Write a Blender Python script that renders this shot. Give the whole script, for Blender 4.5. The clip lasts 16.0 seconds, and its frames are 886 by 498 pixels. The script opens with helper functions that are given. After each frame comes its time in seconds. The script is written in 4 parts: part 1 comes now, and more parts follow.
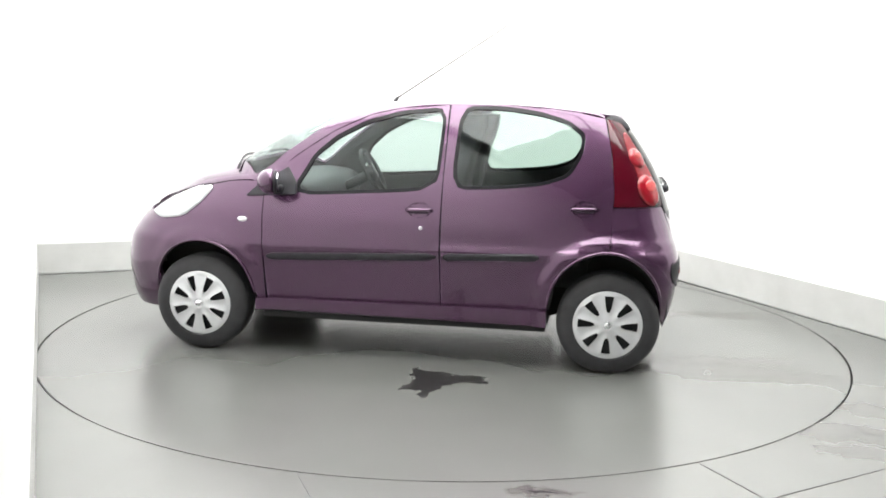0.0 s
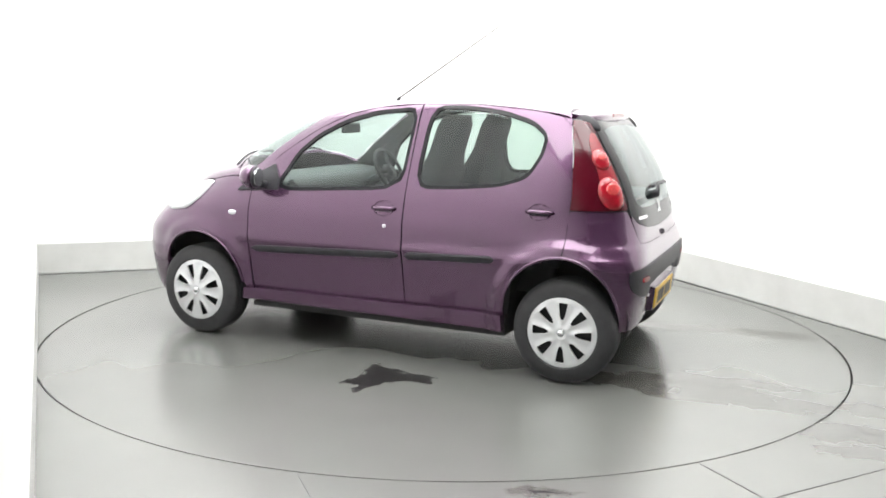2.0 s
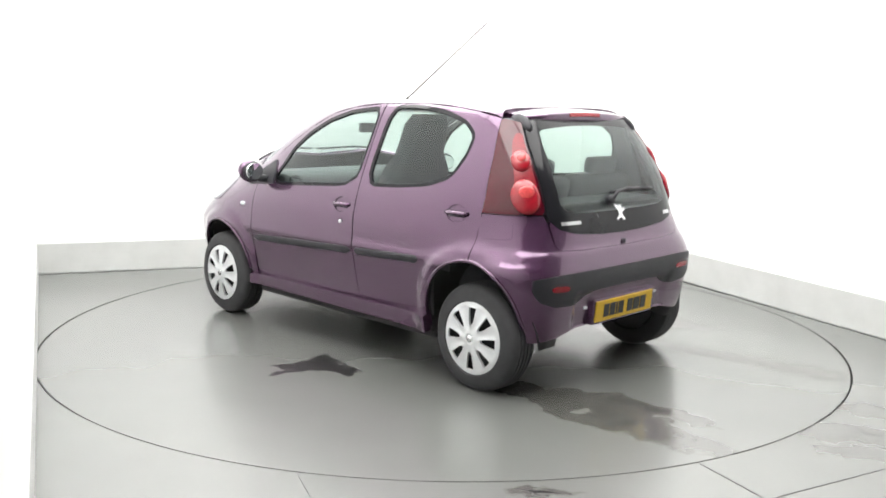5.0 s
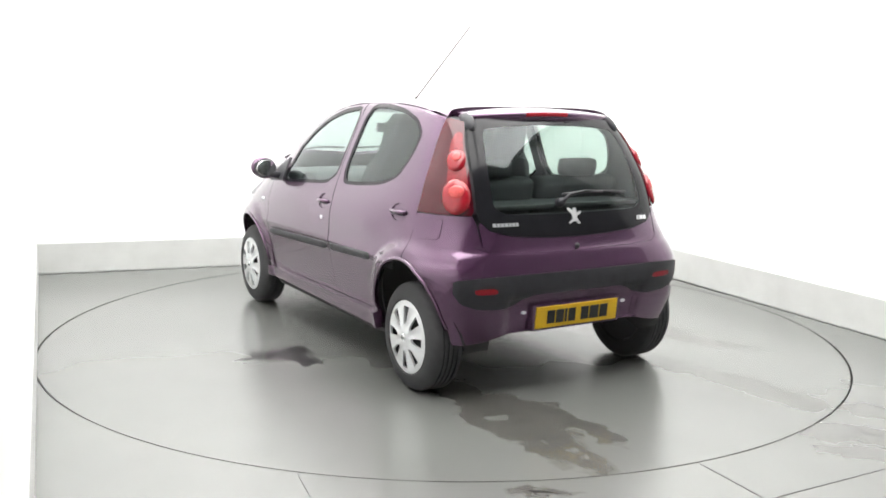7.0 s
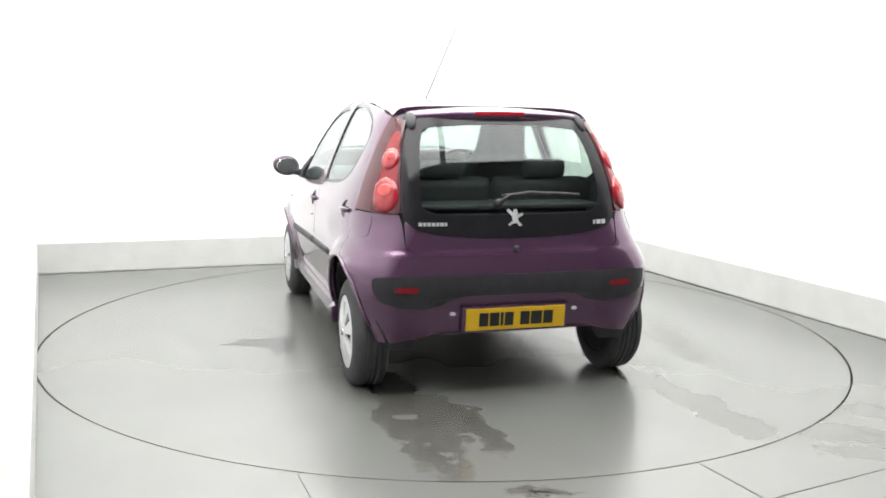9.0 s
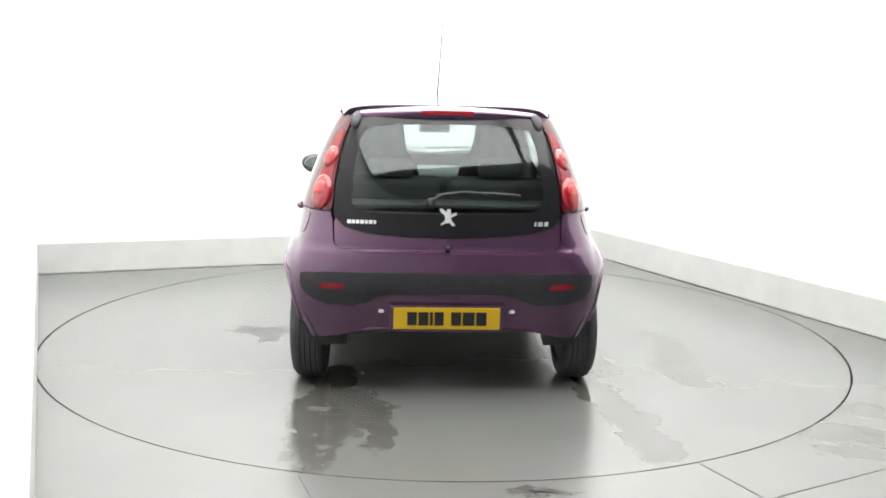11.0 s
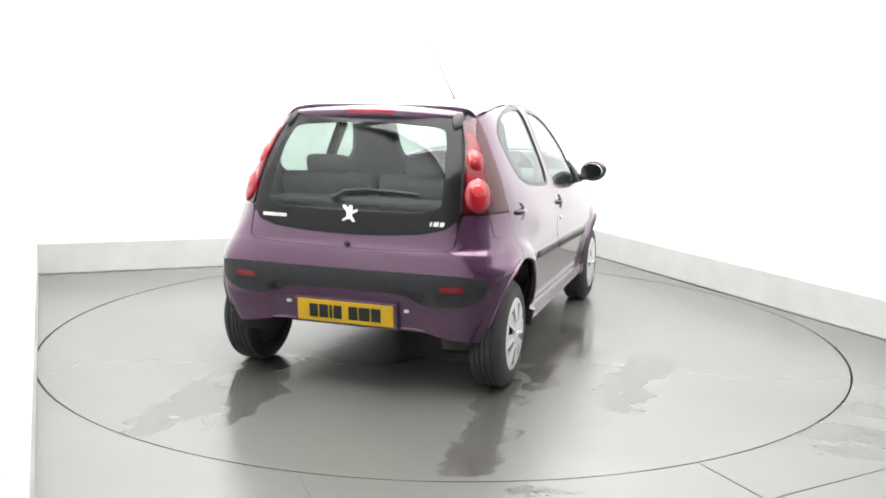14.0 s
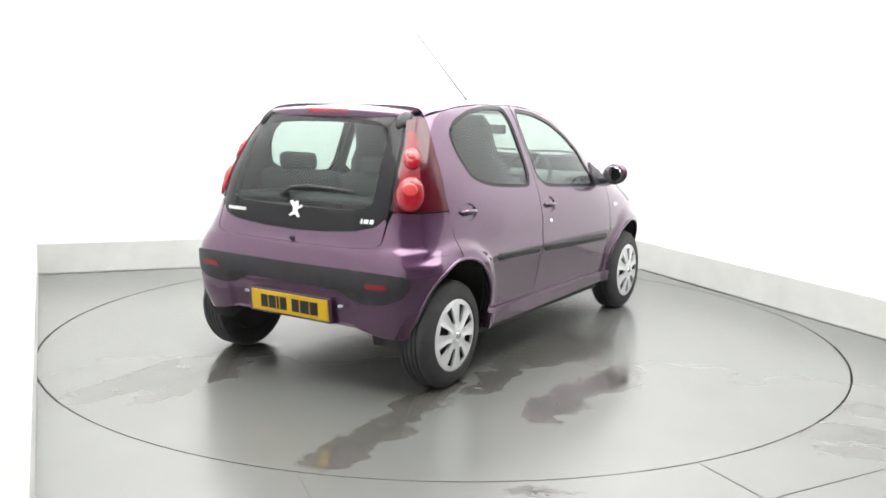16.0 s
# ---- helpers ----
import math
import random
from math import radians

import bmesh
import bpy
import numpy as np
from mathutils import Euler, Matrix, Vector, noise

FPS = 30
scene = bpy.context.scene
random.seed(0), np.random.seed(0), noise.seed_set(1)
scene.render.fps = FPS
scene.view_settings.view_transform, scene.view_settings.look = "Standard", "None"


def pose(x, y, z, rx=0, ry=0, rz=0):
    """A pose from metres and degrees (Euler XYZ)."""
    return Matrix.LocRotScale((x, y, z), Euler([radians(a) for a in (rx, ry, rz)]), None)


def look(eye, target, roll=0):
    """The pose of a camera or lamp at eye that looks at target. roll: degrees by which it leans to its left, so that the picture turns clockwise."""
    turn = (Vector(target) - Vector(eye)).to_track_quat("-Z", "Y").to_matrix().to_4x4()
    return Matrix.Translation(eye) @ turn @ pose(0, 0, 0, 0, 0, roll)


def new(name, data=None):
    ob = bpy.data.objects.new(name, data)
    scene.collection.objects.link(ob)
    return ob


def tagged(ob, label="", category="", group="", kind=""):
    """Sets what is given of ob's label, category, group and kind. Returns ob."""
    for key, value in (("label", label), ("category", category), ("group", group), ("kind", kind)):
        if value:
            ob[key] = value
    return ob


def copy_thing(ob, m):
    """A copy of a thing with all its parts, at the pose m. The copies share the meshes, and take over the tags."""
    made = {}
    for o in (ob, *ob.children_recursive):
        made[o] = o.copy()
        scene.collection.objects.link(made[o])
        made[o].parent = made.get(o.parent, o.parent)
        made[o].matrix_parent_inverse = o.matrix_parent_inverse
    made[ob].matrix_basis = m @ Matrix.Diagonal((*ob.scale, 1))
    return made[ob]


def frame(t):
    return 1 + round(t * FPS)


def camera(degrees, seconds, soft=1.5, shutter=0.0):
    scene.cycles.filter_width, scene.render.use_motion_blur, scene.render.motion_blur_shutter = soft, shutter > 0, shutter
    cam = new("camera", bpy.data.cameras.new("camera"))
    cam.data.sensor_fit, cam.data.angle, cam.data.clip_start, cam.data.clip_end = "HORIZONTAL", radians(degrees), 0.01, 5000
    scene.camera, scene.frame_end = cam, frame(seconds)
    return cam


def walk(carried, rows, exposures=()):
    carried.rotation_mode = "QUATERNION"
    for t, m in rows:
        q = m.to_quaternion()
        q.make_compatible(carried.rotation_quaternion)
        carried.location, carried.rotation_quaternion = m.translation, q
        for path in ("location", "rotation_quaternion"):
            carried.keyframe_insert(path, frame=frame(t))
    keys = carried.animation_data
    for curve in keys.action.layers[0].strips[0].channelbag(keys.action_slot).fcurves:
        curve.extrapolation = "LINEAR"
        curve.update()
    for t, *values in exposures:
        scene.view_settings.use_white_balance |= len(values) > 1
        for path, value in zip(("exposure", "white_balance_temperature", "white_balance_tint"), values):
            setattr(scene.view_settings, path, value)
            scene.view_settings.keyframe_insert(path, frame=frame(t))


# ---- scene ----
# camera: fixed high on the side wall of the booth, 10 cm off it
cam = camera(52.38, 16.0, soft=1.75)
EYE = Vector((0.0, -5.802, 1.46))
AIM = Vector((-0.00203, 0.98717, -0.15966))
still = look(EYE, EYE + AIM * 6, 1.06)
walk(cam, [(0.0, still), (16.0, still)], exposures=[(0.0, 0.0), (16.0, 0.0)])

# ---- light: a closed white booth under luminous ceiling panels ----
world = bpy.data.worlds.new("world")
scene.world = world
world.use_nodes = True
world.node_tree.nodes["Background"].inputs[0].default_value = (0.9, 0.95, 1.0, 1)
world.node_tree.nodes["Background"].inputs[1].default_value = 0.05
PANEL_GLOW = 7.7

# room axes: ALONG the back wall, TOWARD the camera's end
ALONG = Vector((0.9135, 0.4068, 0))
TOWARD = Vector((0.4068, -0.9135, 0))
CORNER = Vector((-3.371, 1.508, 0))
BACK_TURN = -3.3               # the back wall is not quite square to the sides, degrees
ROOM_W, ROOM_L, ROOM_H = 5.04, 10.02, 4.3
R_TABLE = 2.467
START, RATE = 170.88, -7.093      # heading of the car at the start, degrees a second
AXIS = (1.044, -0.055)            # the turning axis in the car's own plan


# ---- materials ----
def material(name):
    m = bpy.data.materials.new(name)
    m.use_nodes = True
    return m, m.node_tree.nodes, m.node_tree.links, m.node_tree.nodes["Principled BSDF"]


def ramp(nodes, stops):
    r = nodes.new("ShaderNodeValToRGB")
    e = r.color_ramp.elements
    while len(e) < len(stops):
        e.new(0.5)
    for k, (p, c) in zip(e, stops):
        k.position, k.color = p, (*c, 1) if len(c) == 3 else c
    return r


def tex(nodes, links, scale, detail=4, rough=0.55, stretch=(1, 1, 1)):
    co = nodes.new("ShaderNodeTexCoord")
    mp = nodes.new("ShaderNodeMapping")
    mp.inputs["Scale"].default_value = stretch
    n = nodes.new("ShaderNodeTexNoise")
    n.inputs["Scale"].default_value, n.inputs["Detail"].default_value, n.inputs["Roughness"].default_value = scale, detail, rough
    links.new(co.outputs["Object"], mp.inputs["Vector"])
    links.new(mp.outputs["Vector"], n.inputs["Vector"])
    return n


def plain(name, colour, rough=0.5, metal=0.0, coat=0.0, grain=0.12, scale=14.0, bump=0.0, fine=120.0, ior=1.5):
    """A surface whose colour wanders by grain, with wear in its gloss and a fine relief."""
    m, nodes, links, b = material(name)
    n = tex(nodes, links, scale)
    lo, hi = [c * (1 - grain) for c in colour], [min(1, c * (1 + grain)) for c in colour]
    r = ramp(nodes, [(0.3, lo), (0.7, hi)])
    links.new(n.outputs["Fac"], r.inputs["Fac"])
    links.new(r.outputs["Color"], b.inputs["Base Color"])
    n2 = tex(nodes, links, fine, 3)
    rr = nodes.new("ShaderNodeMapRange")
    rr.inputs["To Min"].default_value, rr.inputs["To Max"].default_value = max(0.02, rough * 0.85), min(1, rough * 1.15)
    links.new(n.outputs["Fac"], rr.inputs["Value"])
    links.new(rr.outputs["Result"], b.inputs["Roughness"])
    b.inputs["Metallic"].default_value = metal
    b.inputs["IOR"].default_value = ior
    b.inputs["Coat Weight"].default_value = coat
    b.inputs["Coat Roughness"].default_value = 0.05
    if bump:
        bp = nodes.new("ShaderNodeBump")
        bp.inputs["Strength"].default_value, bp.inputs["Distance"].default_value = bump, 0.002
        links.new(n2.outputs["Fac"], bp.inputs["Height"])
        links.new(bp.outputs["Normal"], b.inputs["Normal"])
    return m


def glass(name, tint):
    """A thin tinted pane: a clear film under a gloss that grows toward grazing view."""
    m, nodes, links, b = material(name)
    t = nodes.new("ShaderNodeBsdfTransparent")
    t.inputs[0].default_value = (*tint, 1)
    g = nodes.new("ShaderNodeBsdfGlossy")
    g.inputs["Roughness"].default_value = 0.02
    g.inputs["Color"].default_value = (0.9, 0.95, 0.95, 1)
    f = nodes.new("ShaderNodeLayerWeight")
    f.inputs["Blend"].default_value = 0.5
    p = nodes.new("ShaderNodeMath")
    p.operation = "POWER"
    p.inputs[1].default_value = 4.0
    q = nodes.new("ShaderNodeMath")
    q.operation = "MULTIPLY_ADD"
    q.inputs[1].default_value, q.inputs[2].default_value = 0.85, 0.04
    mix = nodes.new("ShaderNodeMixShader")
    links.new(f.outputs["Facing"], p.inputs[0])
    links.new(p.outputs[0], q.inputs[0])
    links.new(q.outputs[0], mix.inputs[0])
    links.new(t.outputs[0], mix.inputs[1])
    links.new(g.outputs[0], mix.inputs[2])
    links.new(mix.outputs[0], nodes["Material Output"].inputs["Surface"])
    return m


def glow(name, colour, strength):
    m, nodes, links, b = material(name)
    b.inputs["Base Color"].default_value = (0.8, 0.8, 0.8, 1)
    b.inputs["Emission Color"].default_value = (*colour, 1)
    b.inputs["Emission Strength"].default_value = strength
    return m


WALL = plain("white_wall_paint", (0.82, 0.825, 0.82), 0.6, grain=0.015, scale=3, bump=0.05)
KICK = plain("kickboard_paint", (0.5, 0.506, 0.493), 0.4, grain=0.05, scale=5, bump=0.05)
# dark grey for unseen surfaces, picked to dim what the car reflects
UNSEEN_DARK = plain("unseen_dark_grey_paint", (0.15, 0.152, 0.155), 0.5, grain=0.1, scale=6)
JOINT = plain("dark_joint", (0.05, 0.05, 0.05), 0.8)
LAMP = glow("lit_diffuser", (1.0, 0.99, 0.97), PANEL_GLOW)
FRAME = plain("white_metal_frame", (0.75, 0.75, 0.75), 0.4)
PAINT = plain("purple_metallic_paint", (0.095, 0.041, 0.09), 0.25, metal=0.62, coat=1.0, grain=0.08, scale=900)
BLACK = plain("black_textured_plastic", (0.027, 0.027, 0.031), 0.45, grain=0.2, bump=0.2, fine=400, ior=1.36)
GLOSSBLACK = plain("gloss_black_trim", (0.012, 0.012, 0.014), 0.12, grain=0.1, ior=1.3)
TRIM = plain("dark_grey_cabin_trim", (0.036, 0.037, 0.04), 0.6, grain=0.05)
RUBBER = plain("tyre_rubber", (0.031, 0.031, 0.033), 0.7, grain=0.25, bump=0.3, fine=200)
UNDER = plain("underbody_black", (0.02, 0.02, 0.02), 0.85)
CLOTH = plain("charcoal_seat_cloth", (0.036, 0.037, 0.041), 0.9, grain=0.05)
LIGHTCLOTH = plain("grey_dash_plastic", (0.07, 0.074, 0.078), 0.6, grain=0.1, bump=0.2, fine=300)
HUBCAP = plain("silver_wheel_trim_paint", (0.66, 0.67, 0.68), 0.3, metal=0.35, coat=0.4, grain=0.04)
STEEL = plain("dull_wheel_steel", (0.03, 0.03, 0.032), 0.5, metal=0.3)
CHROME = plain("chrome", (0.85, 0.86, 0.87), 0.12, metal=1.0, grain=0.02)
YELLOW = plain("yellow_plate", (0.6, 0.37, 0.008), 0.35, grain=0.04)
INK = plain("plate_black", (0.012, 0.012, 0.012), 0.4)
RED = plain("red_lamp_lens", (0.27, 0.006, 0.014), 0.2, coat=0.4, grain=0.15, scale=30)
DARKRED = plain("smoked_red_lens", (0.06, 0.002, 0.008), 0.14, coat=0.4, grain=0.12, scale=8, ior=1.4)
BULB = plain("pale_red_inner_lens", (0.5, 0.05, 0.05), 0.25, coat=0.3, grain=0.2, scale=60)
REFLECTOR = plain("red_reflector", (0.2, 0.005, 0.012), 0.25, grain=0.2, scale=60)
CLEARLAMP = plain("clear_lamp_cover", (0.72, 0.74, 0.76), 0.12, metal=0.2, coat=1.0)
PALE = plain("pale_badge_metal", (0.8, 0.81, 0.82), 0.22, metal=0.6)
MIRROR = plain("mirror_glass", (0.8, 0.82, 0.83), 0.03, metal=1.0, grain=0.01)
SIDEGLASS = glass("side_glass", (0.65, 0.73, 0.70))
REARGLASS = glass("rear_glass", (0.62, 0.71, 0.67))


# ---- mesh helpers ----
def part(name, bm, mat, parent=None, label="", smooth=False, at=None):
    """Links a bmesh as one mesh object, under parent if there is one. A list of materials fills the slots."""
    me = bpy.data.meshes.new(name)
    bm.to_mesh(me)
    bm.free()
    for k in mat if isinstance(mat, (list, tuple)) else [mat]:
        me.materials.append(k)
    if smooth:
        me.polygons.foreach_set("use_smooth", [True] * len(me.polygons))
    ob = new(name, me)
    if parent:
        ob.parent = parent
    if at is not None:
        ob.matrix_basis = at
    if label:
        ob["label"] = label
    return ob


def box(bm, x0, x1, y0, y1, z0, z1, bevel=0.0, m=None):
    """Adds a box, its edges rounded."""
    g = bmesh.ops.create_cube(bm, size=1, matrix=Matrix.Translation(((x0 + x1) / 2, (y0 + y1) / 2, (z0 + z1) / 2)) @ Matrix.Diagonal((x1 - x0, y1 - y0, z1 - z0, 1)))
    vs = g["verts"]
    if bevel:
        es = list({e for v in vs for e in v.link_edges})
        r = bmesh.ops.bevel(bm, geom=es, offset=bevel, segments=2, affect="EDGES", profile=0.6)
        vs = list({v for f in r["faces"] for v in f.verts} | {v for v in vs if v.is_valid})
    if m is not None:
        bmesh.ops.transform(bm, matrix=m, verts=vs)
    return bm


def sharp(ob, degrees=35):
    """Smooth shading with edges over that angle kept sharp."""
    me = ob.data
    bm = bmesh.new()
    bm.from_mesh(me)
    for f in bm.faces:
        f.smooth = True
    for e in bm.edges:
        e.smooth = len(e.link_faces) == 2 and e.calc_face_angle(0) < radians(degrees)
    bm.to_mesh(me)
    bm.free()
    return ob


def revolve(bm, ring, steps, axis="Y"):
    """Turns a closed or open outline of (radius, height) about an axis."""
    rows = []
    for k in range(steps):
        a = 2 * math.pi * k / steps
        c, s = math.cos(a), math.sin(a)
        rows.append([bm.verts.new((r * c, h, r * s) if axis == "Y" else (r * c, r * s, h)) for r, h in ring])
    for k in range(steps):
        p, q = rows[k], rows[(k + 1) % steps]
        for i in range(len(ring) - 1):
            bm.faces.new((p[i], p[i + 1], q[i + 1], q[i]))
    return bm


def tube(bm, pts, radius, sides=8, taper=1.0):
    """A round bar along points."""
    pts = [Vector(p) for p in pts]
    rings = []
    for i, p in enumerate(pts):
        d = (pts[min(i + 1, len(pts) - 1)] - pts[max(i - 1, 0)]).normalized()
        u = d.orthogonal().normalized() if abs(d.z) > 0.99 else d.cross(Vector((0, 0, 1))).normalized()
        w = d.cross(u)
        r = radius * (1 + (taper - 1) * i / (len(pts) - 1))
        rings.append([bm.verts.new(p + (u * math.cos(a) + w * math.sin(a)) * r) for a in (2 * math.pi * k / sides for k in range(sides))])
    for a, b in zip(rings, rings[1:]):
        for k in range(sides):
            bm.faces.new((a[k], a[(k + 1) % sides], b[(k + 1) % sides], b[k]))
    bm.faces.new(rings[0][::-1])
    bm.faces.new(rings[-1])
    return bm


# ---- the booth ----
def room(u, v, z=0.0):
    """A place u metres along the back wall and v metres toward the camera's end."""
    return CORNER + ALONG * u + TOWARD * v + Vector((0, 0, z))


ROOM = Matrix.Translation(CORNER) @ Matrix(((ALONG.x, -TOWARD.x, 0, 0), (ALONG.y, -TOWARD.y, 0, 0), (0, 0, 1, 0), (0, 0, 0, 1)))


def slab(name, u0, u1, v0, v1, z0, z1, mat, label, category, bevel=0.0, turn=0.0):
    bm = bmesh.new()
    box(bm, u0, u1, -v1, -v0, z0, z1, bevel)
    ob = part(name, bm, mat, at=ROOM @ pose(0, 0, 0, 0, 0, turn))
    return tagged(ob, label, category, kind="structure")


def build_room():
    T = 0.15
    slab("wall_back", -T, ROOM_W + T, -T, 0, -0.1, ROOM_H, WALL, "plain white painted booth wall, brightly lit", "wall", turn=BACK_TURN)
    slab("wall_side", -T, 0, 0, ROOM_L, -0.1, ROOM_H, WALL, "plain white painted side wall of the booth", "wall")
    # unseen stretch of side wall, added dark so the car's flanks reflect less
    slab("wall_unseen_dark", ROOM_W, ROOM_W + T, 5.6, ROOM_L, -0.1, ROOM_H, UNSEEN_DARK, "unseen dark grey side wall added to dim reflections", "wall")
    slab("wall_far_side", ROOM_W, ROOM_W + T, 0, 5.6, -0.1, ROOM_H, WALL, "plain white painted side wall of the booth", "wall")
    # end wall and ceiling are unseen, made dark against haze in the glass
    slab("wall_end", -T, ROOM_W + T, ROOM_L, ROOM_L + T, -0.1, ROOM_H, UNSEEN_DARK, "unseen dark grey end wall, dark to dim reflections", "wall")
    slab("ceiling", -T, ROOM_W + T, -T, ROOM_L + T, ROOM_H, ROOM_H + 0.1, UNSEEN_DARK, "unseen ceiling, dark grey to dim reflections, holding large light panels", "ceiling")
    K, P = 0.255, 0.012
    slab("baseboard_1", P, ROOM_W - P, 0, P, 0.006, K, KICK, "pale grey painted kickboard along the wall", "baseboard", 0.003, BACK_TURN)
    slab("baseboard_2", 0, P, 0, ROOM_L, 0.006, K, KICK, "pale grey painted kickboard along the wall", "baseboard", 0.003)
    slab("baseboard_3", ROOM_W - P, ROOM_W, 0, ROOM_L, 0.006, K, KICK, "pale grey painted kickboard along the wall", "baseboard", 0.003)
    slab("baseboard_4", P, ROOM_W - P, ROOM_L - P, ROOM_L, 0.006, K, KICK, "pale grey painted kickboard along the wall", "baseboard", 0.003)


def ceiling_light():
    """A luminous panel in a shallow metal frame."""
    w, l = 2.3, 2.95
    e = new("ceiling_light")
    bm = bmesh.new()
    box(bm, -w / 2, w / 2, -l / 2, l / 2, -0.02, -0.012)
    part("diffuser", bm, LAMP, e, "glowing white diffuser")
    bm = bmesh.new()
    for s in (-1, 1):
        x, y = sorted((s * w / 2, s * (w / 2 + 0.04))), sorted((s * l / 2, s * (l / 2 + 0.04)))
        box(bm, *x, -l / 2 - 0.04, l / 2 + 0.04, -0.05, 0)
        box(bm, -w / 2, w / 2, *y, -0.05, 0)
    part("frame", bm, FRAME, e)
    return tagged(e, "large lit rectangular ceiling light panel in a white frame", "ceiling light", "ceiling lights")


build_room()
light = ceiling_light()
k = 0
for u in (1.29, 3.75):
    for v in (1.6, 4.72):
        m = ROOM @ pose(u, -v, ROOM_H - 0.001)
        if k == 0:
            light.matrix_basis = m
        else:
            copy_thing(light, m)
        k += 1


# ---- the floor and the turntable ----
def floor_paint(name, wet, oil, dry, seed, pool=1.0):
    """Semi-gloss grey floor paint with wet patches: each is (x, y, half length, half width, turn in degrees). pool: how wet their middles still are."""
    m, nodes, links, b = material(name)
    co = nodes.new("ShaderNodeTexCoord")
    shift = nodes.new("ShaderNodeVectorMath")
    shift.inputs[1].default_value = (seed, seed * 0.7, 0)
    links.new(co.outputs["Object"], shift.inputs[0])

    def noise_of(scale, detail, out="Fac"):
        n = nodes.new("ShaderNodeTexNoise")
        n.inputs["Scale"].default_value, n.inputs["Detail"].default_value, n.inputs["Roughness"].default_value = scale, detail, 0.6
        links.new(shift.outputs[0], n.inputs["Vector"])
        return n.outputs[out]

    def op(kind, a, c, clamp=False):
        n = nodes.new("ShaderNodeMath")
        n.operation, n.use_clamp = kind, clamp
        for k, v in enumerate((a, c)):
            if isinstance(v, (int, float)):
                n.inputs[k].default_value = v
            else:
                links.new(v, n.inputs[k])
        return n.outputs[0]

    # ragged edges: wander the place before it is compared with the patches
    wander = nodes.new("ShaderNodeVectorMath")
    wander.operation = "MULTIPLY_ADD"
    links.new(noise_of(4.5, 3, "Color"), wander.inputs[0])
    wander.inputs[1].default_value = (0.34, 0.34, 0)
    off = nodes.new("ShaderNodeVectorMath")
    off.operation = "ADD"
    off.inputs[1].default_value = (-0.17, -0.17, 0)
    links.new(co.outputs["Object"], off.inputs[0])
    links.new(off.outputs[0], wander.inputs[2])
    def spots(rows, hard):
        total = None
        for x, y, hx, hy, turn in rows:
            mp = nodes.new("ShaderNodeMapping")
            mp.vector_type = "TEXTURE"
            mp.inputs["Location"].default_value = (x, y, 0)
            mp.inputs["Rotation"].default_value = (0, 0, radians(turn))
            mp.inputs["Scale"].default_value = (hx, hy, 1)
            links.new(wander.outputs[0], mp.inputs["Vector"])
            ln = nodes.new("ShaderNodeVectorMath")
            ln.operation = "LENGTH"
            links.new(mp.outputs[0], ln.inputs[0])
            d = op("MULTIPLY", op("SUBTRACT", 1.12, ln.outputs["Value"]), hard, True)
            total = d if total is None else op("MAXIMUM", total, d)
        return total

    total, black = spots(wet, 1.4), spots(oil, 5.0)
    breakup = nodes.new("ShaderNodeMapRange")
    breakup.interpolation_type = "SMOOTHSTEP"
    breakup.inputs["From Min"].default_value, breakup.inputs["From Max"].default_value = 0.30, 0.46
    links.new(noise_of(6.0, 5), breakup.inputs["Value"])
    wetness = op("MULTIPLY", total, breakup.outputs[0], True)
    grime = ramp(nodes, [(0.2, [c * 0.93 for c in dry]), (0.8, [c * 1.07 for c in dry])])
    links.new(noise_of(1.1, 2), grime.inputs["Fac"])
    # a tide mark of dirt where each patch has dried back
    rim = op("MULTIPLY", op("MULTIPLY", op("MULTIPLY", total, op("SUBTRACT", 1.0, total)), 2.6), breakup.outputs[0], True)
    wetness = op("MULTIPLY", wetness, pool)
    tide = nodes.new("ShaderNodeMix")
    tide.data_type = "RGBA"
    links.new(rim, tide.inputs[0])
    links.new(grime.outputs[0], tide.inputs[6])
    tide.inputs[7].default_value = (dry[0] * 0.5, dry[1] * 0.45, dry[2] * 0.42, 1)
    mix = nodes.new("ShaderNodeMix")
    mix.data_type = "RGBA"
    links.new(wetness, mix.inputs[0])
    links.new(tide.outputs[2], mix.inputs[6])
    mix.inputs[7].default_value = (dry[0] * 0.6, dry[1] * 0.57, dry[2] * 0.55, 1)
    top = nodes.new("ShaderNodeMix")
    top.data_type = "RGBA"
    links.new(black, top.inputs[0])
    links.new(mix.outputs[2], top.inputs[6])
    top.inputs[7].default_value = (0.015, 0.014, 0.0145, 1)
    links.new(top.outputs[2], b.inputs["Base Color"])
    rough = nodes.new("ShaderNodeMix")
    links.new(wetness, rough.inputs[0])
    rough.inputs[2].default_value = 0.26
    rough.inputs[3].default_value = 0.11
    links.new(rough.outputs[0], b.inputs["Roughness"])
    b.inputs["IOR"].default_value = 2.05
    return m


DRY = (0.122, 0.126, 0.119)
